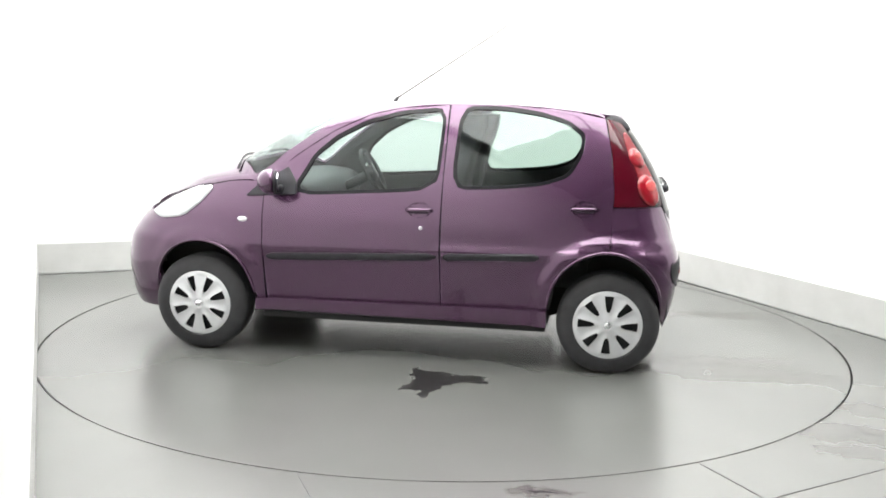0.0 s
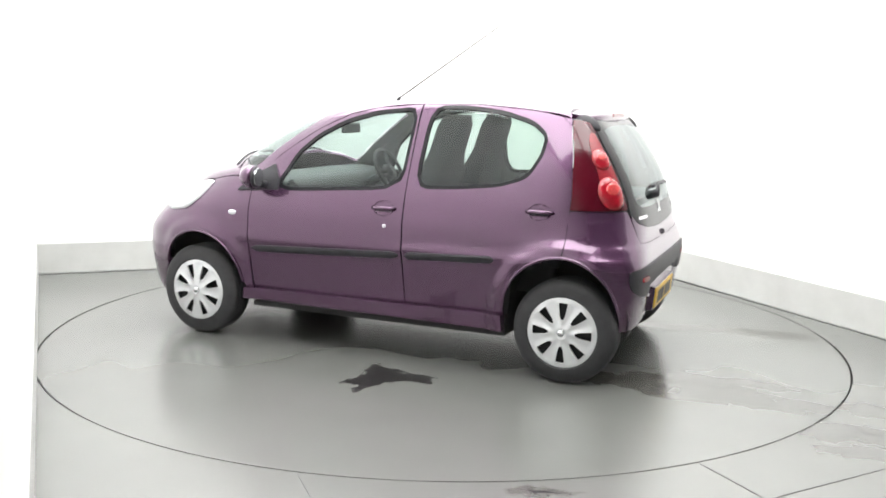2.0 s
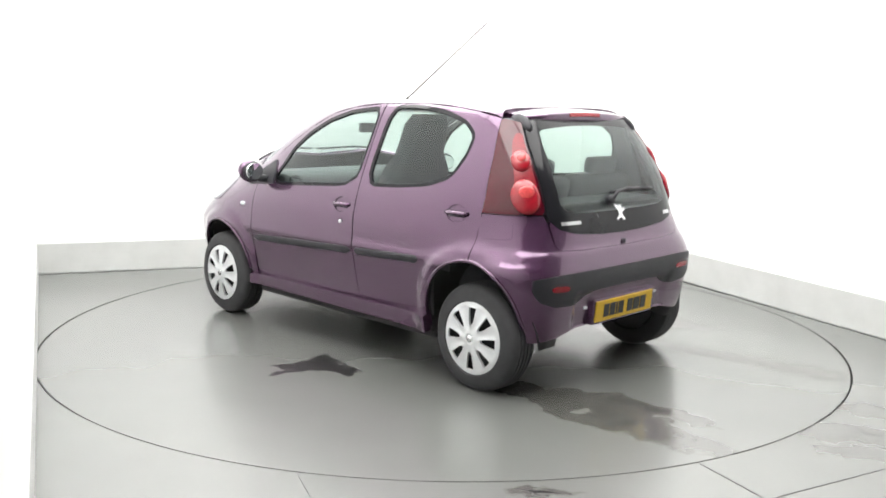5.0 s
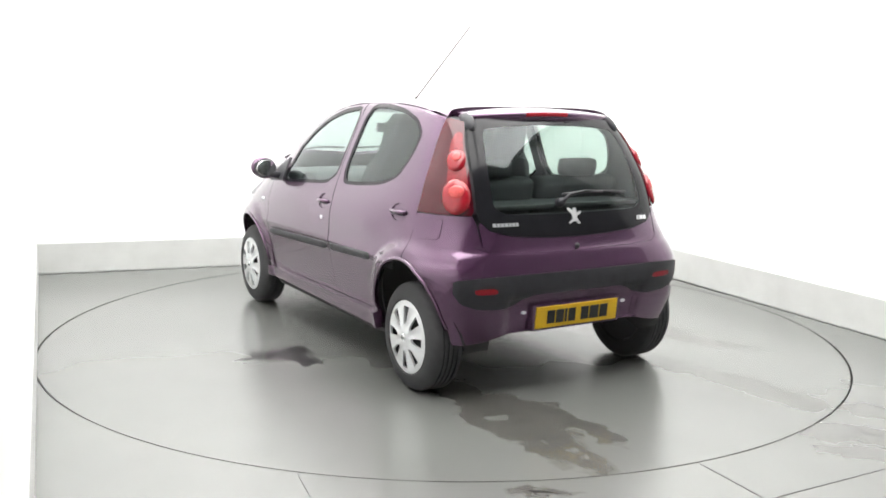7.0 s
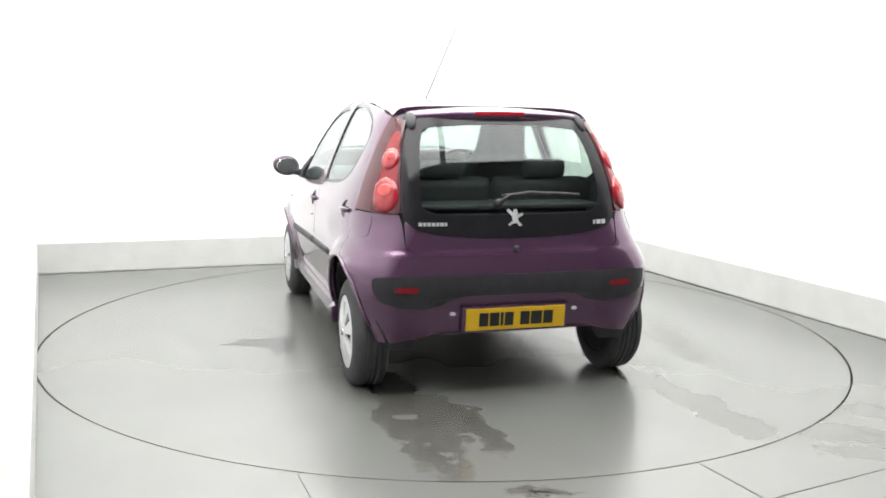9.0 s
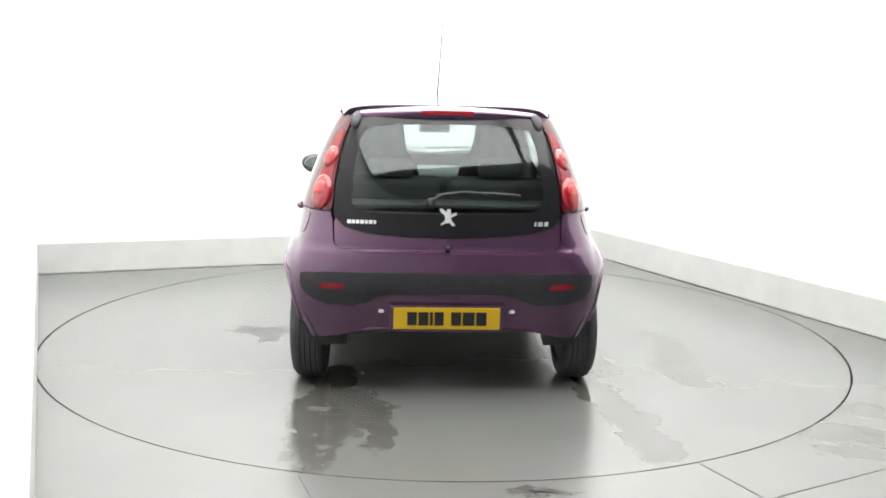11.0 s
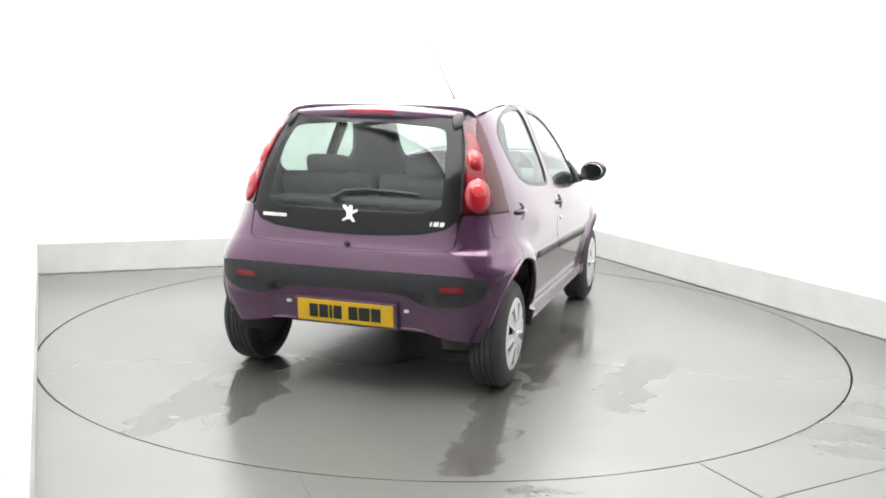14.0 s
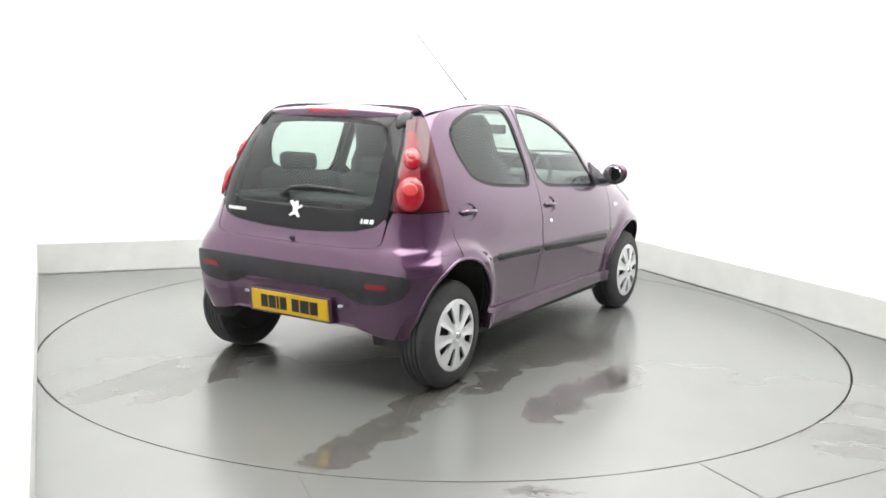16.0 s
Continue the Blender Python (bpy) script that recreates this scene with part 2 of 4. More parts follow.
TABLE_PAINT = floor_paint("turntable_floor_paint", [
    (-1.72, 0.64, 0.62, 0.15, 0), (-1.2, 0.62, 0.3, 0.10, 0), (-1.75, 0.42, 0.4, 0.09, 6), (-1.62, -0.78, 0.66, 0.11, 8), (-2.1, -0.84, 0.2, 0.11, 5),
    (-0.08, -0.88, 0.5, 0.18, -14), (-0.95, -1.28, 0.34, 0.11, 12), (-0.45, -1.34, 0.36, 0.12, -5), (-0.8, -0.84, 0.3, 0.09, 4), (0.2, -0.8, 0.25, 0.14, 20)],
    [(-0.17, 1.2, 0.25, 0.06, 36), (-0.1, 1.17, 0.25, 0.055, 98), (-0.17, 1.16, 0.14, 0.1, 20), (-0.3, 1.1, 0.1, 0.045, -20)], DRY, 3.0)
FLOOR_PAINT = floor_paint("booth_floor_paint", [(1.9, -1.85, 0.3, 0.13, -14), (1.88, -2.12, 0.26, 0.08, -25), (2.15, -1.6, 0.3, 0.08, -40), (0.39, -2.53, 0.15, 0.06, 5), (2.0, 1.7, 0.2, 0.05, -65)],
    [(0.39, -2.53, 0.09, 0.02, 5), (2.6, -0.07, 0.06, 0.02, 0), (1.87, 2.06, 0.03, 0.03, 0), (2.0, -1.83, 0.15, 0.012, -30)], DRY, 11.0, 0.4)


def build_floor():
    n = 360
    gap = R_TABLE + 0.008
    inner, outer = [], []
    corners = []
    bm = bmesh.new()
    mid = (-CORNER).dot(ALONG), (-CORNER).dot(TOWARD)
    for k in range(n):
        a = 2 * math.pi * k / n
        d = ALONG * math.cos(a) + TOWARD * math.sin(a)
        cu, cv = math.cos(a), math.sin(a)
        reach = min((ROOM_W + 0.02 - mid[0]) / cu if cu > 1e-9 else (-0.02 - mid[0]) / cu if cu < -1e-9 else 99,
                    (ROOM_L + 0.02 - mid[1]) / cv if cv > 1e-9 else (-0.02 - mid[1]) / cv if cv < -1e-9 else 99)
        inner.append(bm.verts.new(d * min(gap, reach)))
        outer.append(bm.verts.new(d * max(reach, gap + 0.001)))
        corners.append(bm.verts.new(d * min(gap, reach) + Vector((0, 0, -0.06))))
    for k in range(n):
        j = (k + 1) % n
        bm.faces.new((inner[k], outer[k], outer[j], inner[j]))
        bm.faces.new((corners[k], inner[k], inner[j], corners[j]))
    bmesh.ops.recalc_face_normals(bm, faces=bm.faces)
    floor = part("floor", bm, FLOOR_PAINT)
    tagged(floor, "pale grey painted concrete booth floor with damp stains", "floor", kind="structure")
    for a, c in (((-0.572, -2.41), (-0.30, -3.1)), ((1.075, -2.235), (1.62, -3.4)), ((1.19, -2.607), (2.3, -2.01))):
        a, c = Vector((*a, 0)), Vector((*c, 0))
        s = (c - a).cross(Vector((0, 0, 1))).normalized() * 0.0022
        bm = bmesh.new()
        bot = [bm.verts.new(p + q) for p, q in ((a, -s), (a, s), (c, s), (c, -s))]
        up = [bm.verts.new(v.co + Vector((0, 0, 0.0015))) for v in bot]
        bm.faces.new(up)
        for i in range(4):
            bm.faces.new((bot[i], bot[(i + 1) % 4], up[(i + 1) % 4], up[i]))
        bmesh.ops.recalc_face_normals(bm, faces=bm.faces)
        part("floor_joint", bm, JOINT, floor)
    bm = bmesh.new()
    revolve(bm, [(R_TABLE + 0.03, -0.2), (R_TABLE + 0.03, -0.1), (0.001, -0.1)], 96, "Z")
    tagged(part("turntable_pit", bm, JOINT), "dark pit under the turntable's edge", "pit", kind="structure")
    bm = bmesh.new()
    revolve(bm, [(0.0005, -0.002), (1.2, -0.002), (R_TABLE - 0.004, -0.002), (R_TABLE - 0.004, -0.06), (0.0005, -0.06)], 360, "Z")
    bmesh.ops.remove_doubles(bm, verts=bm.verts, dist=0.0004)
    bmesh.ops.recalc_face_normals(bm, faces=bm.faces)
    disc = new("turntable")
    part("deck", bm, TABLE_PAINT, disc, "pale grey painted deck with wet tyre marks")
    bm = bmesh.new()
    revolve(bm, [(R_TABLE - 0.0035, -0.006), (R_TABLE, -0.006), (R_TABLE, -0.058), (R_TABLE - 0.0035, -0.058), (R_TABLE - 0.0035, -0.006)], 360, "Z")
    bmesh.ops.recalc_face_normals(bm, faces=bm.faces)
    part("edge_ring", bm, STEEL, disc, "dark steel edge ring")
    return tagged(disc, "round pale grey turntable flush in the floor, with wet tyre marks", "turntable")


turntable = build_floor()


# ---- the car: one smooth body form, from which every panel is cut ----
def spline(rows):
    """A smooth curve through (z, value) rows, as a table."""
    z, v = np.array(rows, float).T
    d = np.diff(v) / np.diff(z)
    m = np.concatenate([[d[0]], np.where(d[:-1] * d[1:] > 0, 2 * d[:-1] * d[1:] / (d[:-1] + d[1:] + 1e-12), 0), [d[-1]]])
    t = np.linspace(z[0], z[-1], 1200)
    i = np.clip(np.searchsorted(z, t) - 1, 0, len(z) - 2)
    h = z[i + 1] - z[i]
    s = (t - z[i]) / h
    out = (2 * s**3 - 3 * s**2 + 1) * v[i] + (s**3 - 2 * s**2 + s) * h * m[i] + (3 * s**2 - 2 * s**3) * v[i + 1] + (s**3 - s**2) * h * m[i + 1]
    return t, out


TAIL = spline([(.15, -.24), (.3, -.343), (.36, -.357), (.42, -.367), (.5, -.377), (.58, -.384), (.62, -.383), (.66, -.376), (.7, -.368), (.728, -.361), (.745, -.352), (.78, -.346), (.9, -.322), (1.0, -.288), (1.1, -.243),
               (1.2, -.188), (1.3, -.12), (1.38, -.055), (1.42, -.005), (1.446, .10), (1.463, .30), (1.475, .52), (1.485, .72), (1.489, .82)])
NOSE = spline([(.15, 2.92), (.22, 2.95), (.3, 2.975), (.45, 2.98), (.6, 2.955), (.7, 2.92), (.78, 2.87), (.84, 2.80), (.94, 2.65), (1.0, 2.55), (1.06, 2.36), (1.16, 2.17),
               (1.27, 1.98), (1.39, 1.72), (1.451, 1.5), (1.466, 1.36), (1.478, 1.15), (1.486, .95), (1.489, .84)])
HALF = spline([(.15, .70), (.24, .745), (.33, .757), (.45, .782), (.6, .811), (.652, .8215), (.668, .821), (.69, .8145), (.78, .812), (.9, .79), (.97, .77), (1.1, .722), (1.2, .682),
               (1.3, .64), (1.38, .604), (1.43, .576), (1.452, .558), (1.466, .52), (1.477, .42), (1.485, .25), (1.489, .02)])
NR = spline([(.15, 11), (.6, 10.5), (.69, 9), (.755, 7.5), (.9, 5.8), (1.1, 6.3), (1.4, 6.4), (1.46, 5), (1.489, 3)])
NF = spline([(.15, 4.6), (.6, 5.2), (.8, 4), (.95, 3.5), (1.05, 3.5), (1.2, 4), (1.4, 4), (1.489, 2.5)])
WHEELS = ((0.0, 0.78), (2.358, 0.785))
ARCHES = ((0.012, 0.36, 0.322), (2.345, 0.345, 0.312))


def form(p):
    """Below zero inside the body, above zero outside, for an array of places."""
    x, y, z = p[..., 0], np.abs(p[..., 1]), np.clip(p[..., 2], .15, 1.489)
    r, f = np.interp(z, *TAIL), np.interp(z, *NOSE)
    b = np.interp(z, *HALF)
    # the rear bumper steps in round the number plate
    step = [np.clip(k, 0, 1) for k in ((.45 - y) / .04, (z - .325) / .025, (.522 - z) / .022)]
    r = r + .013 * np.prod([k * k * (3 - 2 * k) for k in step], axis=0)
    for ax, az, ar in ARCHES:
        q = np.hypot(x - ax, z - az)
        # a flare with a clear crest round each wheel, fading into the bumper's corner
        lip = np.clip((ar + 0.105 - q) / 0.075, 0, 1)
        lip = lip * lip * (3 - 2 * lip) * np.clip((q - 0.15) / 0.1, 0, 1) * (z < 1.0)
        b = b + (0.024 if ax < 1 else 0.018) * lip * np.clip((x + 0.36) / 0.2, 0, 1) * np.clip((2.72 - x) / 0.15, 0, 1)
    # haunch: the tail draws in above a shelf over the rear wheels
    draw = np.clip((0.5 - x) / 0.3, 0, 1)
    b = b - 0.009 * draw * draw * (3 - 2 * draw) * np.exp(-((z - 0.80) / 0.06) ** 2)
    b = b + 0.024 * draw * draw * (3 - 2 * draw) * np.exp(-((z - 0.42) / 0.13) ** 2)
    c, a = (r + f) / 2, (f - r) / 2
    n = np.where(x < c, np.interp(z, *NR), np.interp(z, *NF))
    v = np.clip(np.abs(x - c) / a, 0, 3) ** n + np.clip(y / b, 0, 3) ** n - 1
    return np.where(p[..., 2] > 1.4889, 1.0, v)


def cast(o, d, reach=3.0):
    """First place where rays from outside meet the body."""
    o, d = np.asarray(o, float), np.asarray(d, float)
    t = np.linspace(0, reach, 240)
    v = form(o[:, None] + d[:, None] * t[None, :, None])
    i = np.argmax(v < 0, axis=1)
    i = np.maximum(i, 1)
    lo, hi = t[i - 1], t[i]
    for _ in range(28):
        m = (lo + hi) / 2
        out = form(o + d * m[:, None]) > 0
        lo, hi = np.where(out, m, lo), np.where(out, hi, m)
    return o + d * lo[:, None]


def slope(p, h=2e-3):
    g = np.stack([form(p + h * e) - form(p - h * e) for e in np.eye(3)], -1)
    return g / np.maximum(np.linalg.norm(g, axis=-1, keepdims=True), 1e-9)


PIVOT = 0.6


def rays(mode, q):
    """Rays for an outline's points: side (x, z), rear (y, z), top (x, y), wrap (angle round the tail, z), nose (angle round the front, z)."""
    q = np.asarray(q, float)
    a, b, o, l = q[:, 0], q[:, 1], np.zeros(len(q)), np.ones(len(q))
    if mode == "side":
        return np.stack([a, 1.3 * l, b], -1), np.stack([o, -l, o], -1)
    if mode == "rear":
        return np.stack([-1.2 * l, a, b], -1), np.stack([l, o, o], -1)
    if mode == "top":
        return np.stack([a, b, 2.0 * l], -1), np.stack([o, o, -l], -1)
    s, c = (-1, PIVOT) if mode == "wrap" else (1, 2.2)
    d = np.stack([s * np.cos(a), np.sin(a), o], -1)
    return np.stack([c * l, o, b], -1) + 1.9 * d, -d


def turn_of(x, y):
    """The angle round the tail at which a place in plan lies."""
    return math.atan2(y, PIVOT - x)


def half_at(x, z):
    return cast([(x, 1.3, z)], [(0, -1, 0)])[0][1]


def dense(loop, step):
    out = []
    for a, b in zip(loop, loop[1:] + loop[:1]):
        k = max(1, math.ceil(math.dist(a, b) / step))
        out += [(a[0] + (b[0] - a[0]) * i / k, a[1] + (b[1] - a[1]) * i / k) for i in range(k)]
    return out


def rounded(loop, times=2, keep=0.25):
    """Rounds a loop's corners."""
    for _ in range(times):
        out = []
        for a, b in zip(loop, loop[1:] + loop[:1]):
            out += [(a[0] + (b[0] - a[0]) * keep, a[1] + (b[1] - a[1]) * keep), (b[0] + (a[0] - b[0]) * keep, b[1] + (a[1] - b[1]) * keep)]
        loop = out
    return loop


def grown(loop, by):
    """A loop moved outward (or inward) by a distance."""
    p = [Vector(q) for q in loop]
    area = sum(a.x * b.y - b.x * a.y for a, b in zip(p, p[1:] + p[:1]))
    sg = 1 if area > 0 else -1
    out = []
    for i, b in enumerate(p):
        e, f = (b - p[i - 1]).normalized(), (p[(i + 1) % len(p)] - b).normalized()
        n = Vector((e.y, -e.x)) + Vector((f.y, -f.x))
        n = n / max(0.5, n.length_squared / 2) if n.length > 1e-6 else Vector((e.y, -e.x))
        out.append(tuple(b + n * by * sg))
    return out


def inside(loop, q):
    x, y = q[:, 0], q[:, 1]
    r = np.zeros(len(q), bool)
    for (x0, y0), (x1, y1) in zip(loop, loop[1:] + loop[:1]):
        k = (y0 > y) != (y1 > y)
        r ^= k & (x < (x1 - x0) * (y - y0) / (y1 - y0 + 1e-15) + x0)
    return r


def panel(name, loop, mode, mats, parent, holes=(), thick=0.02, lift=0.0, step=0.04, mirrored=False, label="", bulge=0.0, sheet=False):
    """A curved sheet of the body form, cut to an outline, with thickness and its own edges."""
    from mathutils.geometry import delaunay_2d_cdt
    loops = [dense(list(l), step * 0.6) for l in (loop, *holes)]
    pts, edges = [], []
    for l in loops:
        n = len(pts)
        pts += l
        edges += [(n + i, n + (i + 1) % len(l)) for i in range(len(l))]
    rim = np.array(pts)
    (x0, y0), (x1, y1) = rim.min(0), rim.max(0)
    gx, gy = np.meshgrid(np.arange(x0, x1, step), np.arange(y0, y1, step))
    g = np.stack([gx.ravel(), gy.ravel()], -1)
    if len(g):
        ok = inside(loops[0], g)
        for h in loops[1:]:
            ok &= ~inside(h, g)
        g = g[ok]
        if len(g):
            g = g[np.min(np.hypot(g[:, None, 0] - rim[None, :, 0], g[:, None, 1] - rim[None, :, 1]), 1) > step * 0.35]
    vs, _, fs, *_ = delaunay_2d_cdt([Vector(p) for p in pts] + [Vector(p) for p in g], edges, [], 0, 1e-6)
    q = np.array([tuple(v) for v in vs])
    tri = np.array([f for f in fs if len(f) == 3])
    mid = q[tri].mean(1)
    ok = inside(loops[0], mid)
    for h in loops[1:]:
        ok &= ~inside(h, mid)
    e1, e2 = q[tri[:, 1]] - q[tri[:, 0]], q[tri[:, 2]] - q[tri[:, 0]]
    ok &= np.abs(e1[:, 0] * e2[:, 1] - e1[:, 1] * e2[:, 0]) > 4e-3 * step * step
    tri = tri[ok]
    o, d = rays(mode, q)
    p = cast(o, d)
    n = slope(p)
    up = p + n * lift
    if bulge:
        away = np.min(np.hypot(q[:, None, 0] - rim[None, :, 0], q[:, None, 1] - rim[None, :, 1]), 1)
        w = away / max(away.max(), 1e-6)
        up = up + n * (bulge * np.sqrt(np.clip(1 - (1 - w) ** 2, 0, 1)))[:, None]
    low = p + n * (lift - thick)
    if mirrored:
        for a in (up, low, n):
            a[:, 1] *= -1
    cr = np.einsum("ij,ij->i", np.cross(up[tri[:, 1]] - up[tri[:, 0]], up[tri[:, 2]] - up[tri[:, 0]]), n[tri].mean(1))
    tri[cr < 0] = tri[cr < 0][:, ::-1]
    k = len(up)
    count = {}
    for a, b, c in tri.tolist():
        for e in ((a, b), (b, c), (c, a)):
            count[e] = 1
    side = [] if sheet else [(b, a, a + k, b + k) for a, b in count if (b, a) not in count]
    back = [] if sheet else [(a + k, c + k, b + k) for a, b, c in tri.tolist()]
    me = bpy.data.meshes.new(name)
    faces = tri.tolist() + back + side
    me.from_pydata((up if sheet else np.concatenate([up, low])).tolist(), [], faces)
    mats = list(mats) if isinstance(mats, (list, tuple)) else [mats]
    for m in mats:
        me.materials.append(m)
    idx = [0] * len(tri) + [min(1, len(mats) - 1)] * len(back) + [0] * len(side)
    me.polygons.foreach_set("material_index", idx)
    me.polygons.foreach_set("use_smooth", [True] * len(faces))
    if not bulge:
        nn = []
        for poly in me.polygons:
            if poly.index < len(tri):
                nn += [tuple(n[v]) for v in poly.vertices]
            else:
                nn += [tuple(poly.normal)] * len(poly.vertices)
        me.normals_split_custom_set(nn)
    me.update()
    ob = new(name, me)
    ob.parent = parent
    if label:
        ob["label"] = label
    return ob


def arch(i, a0, a1, steps=14, extra=0.0):
    """Points along a wheel arch's edge between two angles in degrees, in the side plan; the rear arch closes in behind the wheel."""
    x, z, r = ARCHES[i]
    out = []
    for k in range(steps + 1):
        t = radians(a0 + (a1 - a0) * k / steps)
        q = (r + extra) * (0.915 if i == 0 and math.cos(t) < 0 else 1.0)
        out.append((x + q * math.cos(t), z + (r + extra) * math.sin(t)))
    return out


car = new("car")
tagged(car, "dark metallic purple five-door hatchback parked on the turntable", "car")
hub_at = Matrix.Translation((-AXIS[0], -AXIS[1], 0))
GAP = 0.0035

# outlines in the side plan: x forward of the rear axle, z up
DOOR_TOP = [(1.955, 1.0), (1.93, 1.045), (1.84, 1.12), (1.75, 1.185), (1.58, 1.297), (1.38, 1.388), (1.2, 1.428), (.93, 1.452)]
REAR_TOP = [(.92, 1.452), (.6, 1.455), (.34, 1.438), (.2, 1.42), (.058, 1.39)]
FRONT_DOOR = [(.935, .341), (1.955, .335), (1.962, .6), (1.968, .95)] + DOOR_TOP + [(.935, 1.02), (.94, .7)]
FRONT_WIN = rounded([(1.785, .948), (.978, .998), (.957, 1.42), (1.2, 1.395), (1.4, 1.338), (1.56, 1.255), (1.68, 1.15)], 2, 0.12)
REAR_DOOR = [(.93, .341), (.93, 1.02), (.92, 1.452)] + REAR_TOP[1:] + [(.018, 1.2), (-.003, 1.0), (.0, .9), (.004, .75)] + arch(0, 90, 8, 12, 0.002) + [(.334, .346)]
REAR_WIN = rounded([(.868, 1.008), (.845, 1.428), (.64, 1.432), (.43, 1.408), (.26, 1.36), (.178, 1.295), (.19, 1.2), (.25, 1.09), (.39, 1.042), (.63, 1.018)], 2, 0.16)
WING_TOP = [(1.972, .985), (2.08, 1.0), (2.2, .99), (2.32, .965)]
WING = [(1.967, .33), (2.01, .33)] + arch(1, 172, 18, 18, 0.0) + [(2.66, .47), (2.66, .62), (2.62, .78), (2.47, .80), (2.37, .87), (2.32, .965)] + WING_TOP[::-1][1:]
SILL = [(.335, .252), (2.02, .264), (2.012, .331), (1.96, .331), (.93, .337), (.336, .342)]


def ellipse(cx, cz, rx, rz, n=26):
    return [(cx + rx * math.cos(2 * math.pi * k / n), cz + rz * math.sin(2 * math.pi * k / n)) for k in range(n)]


HANDLES = ((1.055, .872), (.15, .905))


def handle(door, x, z, flip):
    """A pull bar across a round dish."""
    y = half_at(x, z)
    s = -1 if flip else 1
    panel("handle_dish", ellipse(x, z, .066, .045), "side", PAINT, door, (), 0.008, -0.0005, 0.012, flip, "round dished handle recess", -0.03)
    bm = bmesh.new()
    pts = [(x - 0.072, s * (half_at(x - .072, z) - 0.002), z), (x - 0.05, s * (y + 0.012), z + 0.002), (x, s * (y + 0.017), z + 0.003), (x + 0.05, s * (y + 0.012), z + 0.002), (x + 0.072, s * (half_at(x + .072, z) - 0.002), z)]
    tube(bm, pts, 0.011, 10)
    part("door_handle", bm, PAINT, door, "body-coloured pull handle", True)
    bm = bmesh.new()
    tube(bm, [(a, b - s * 0.006, c - 0.013) for a, b, c in pts[1:4]], 0.006, 8)
    part("handle_underside", bm, BLACK, door, "black grip underside", True)


def strip(door, x0, x1, flip):
    """A rub strip along the door, following the body."""
    n = 24
    s = -1 if flip else 1
    xs = np.linspace(x0, x1, n)
    zc = np.interp(xs, [.38, 1.95], [.638, .577])
    bm = bmesh.new()
    prof = [(-0.022, 0.0), (-0.02, 0.008), (-0.012, 0.013), (0.012, 0.013), (0.02, 0.008), (0.022, 0.0)]
    rings = []
    for i in range(n):
        end = 0.35 if i in (0, n - 1) else 1.0
        y = [half_at(xs[i], zc[i] + a * end) for a, _ in prof]
        rings.append([bm.verts.new((xs[i], s * (yy - 0.002 + o * end), zc[i] + a * end)) for (a, o), yy in zip(prof, y)])
    for a, b in zip(rings, rings[1:]):
        for k in range(len(prof) - 1):
            bm.faces.new((a[k], a[k + 1], b[k + 1], b[k]))
    for r in (rings[0], rings[-1]):
        bm.faces.new(r)
    bmesh.ops.recalc_face_normals(bm, faces=bm.faces)
    sharp(part("rub_strip", bm, BLACK, door, "black plastic rub strip"), 40)


def door_lock(door, x, z, flip):
    y = half_at(x, z)
    s = -1 if flip else 1
    bm = bmesh.new()
    tube(bm, [(x, s * (y - 0.004), z), (x, s * (y + 0.006), z), (x, s * (y + 0.008), z)], 0.013, 14, 0.7)
    part("door_lock", bm, PALE, door, "bright round key lock", True)


def build_sides():
    for flip in (False, True):
        s = -1 if flip else 1
        d = panel("front_door", FRONT_DOOR, "side", (PAINT, TRIM), car, [grown(FRONT_WIN, 0.02), ellipse(*HANDLES[0], .066, .045)], mirrored=flip)
        panel("window_frame", grown(FRONT_WIN, 0.019), "side", GLOSSBLACK, d, [FRONT_WIN], 0.015, -0.002, mirrored=flip, label="black window surround")
        panel("window", grown(FRONT_WIN, 0.004), "side", SIDEGLASS, d, (), 0.004, -0.007, mirrored=flip, sheet=True, label="faintly green tinted window glass").visible_shadow = False
        handle(d, *HANDLES[0], flip)
        door_lock(d, 1.044, .775, flip)
        strip(d, .955, 1.945, flip)
        d = panel("rear_door", REAR_DOOR, "side", (PAINT, TRIM), car, [grown(REAR_WIN, 0.02), ellipse(*HANDLES[1], .066, .045)], step=0.028, mirrored=flip)
        panel("window_frame", grown(REAR_WIN, 0.019), "side", GLOSSBLACK, d, [REAR_WIN], 0.015, -0.002, mirrored=flip, label="black window surround")
        panel("window", grown(REAR_WIN, 0.004), "side", REARGLASS, d, (), 0.004, -0.007, mirrored=flip, sheet=True, label="tinted hinged rear side glass").visible_shadow = False
        handle(d, *HANDLES[1], flip)
        strip(d, .385, .915, flip)
        panel("pillar_trim", [(.895, .36), (.975, .36), (.97, 1.0), (.955, 1.435), (.885, 1.435), (.893, 1.0)], "side", BLACK, car, (), 0.01, -0.022, mirrored=flip, label="black centre pillar behind the door gap")
        w = panel("front_wing", WING, "side", (PAINT, UNDER), car, step=0.028, mirrored=flip)
        bm = bmesh.new()
        y = half_at(2.088, .785)
        bmesh.ops.create_uvsphere(bm, u_segments=16, v_segments=8, radius=1, matrix=Matrix.Translation((2.088, s * y, .785)) @ Matrix.Diagonal((0.03, 0.012, 0.016, 1)))
        part("side_indicator", bm, CLEARLAMP, w, "clear side indicator lamp", True)
        panel("sill", SILL, "side", (PAINT, UNDER), car, lift=0.03, thick=0.06, mirrored=flip)


build_sides()


def both(half):
    """A loop symmetrical about the car's middle, from its left half given from the bottom middle to the top middle."""
    return half + [(-a, b) for a, b in half[::-1] if abs(a) > 1e-6]


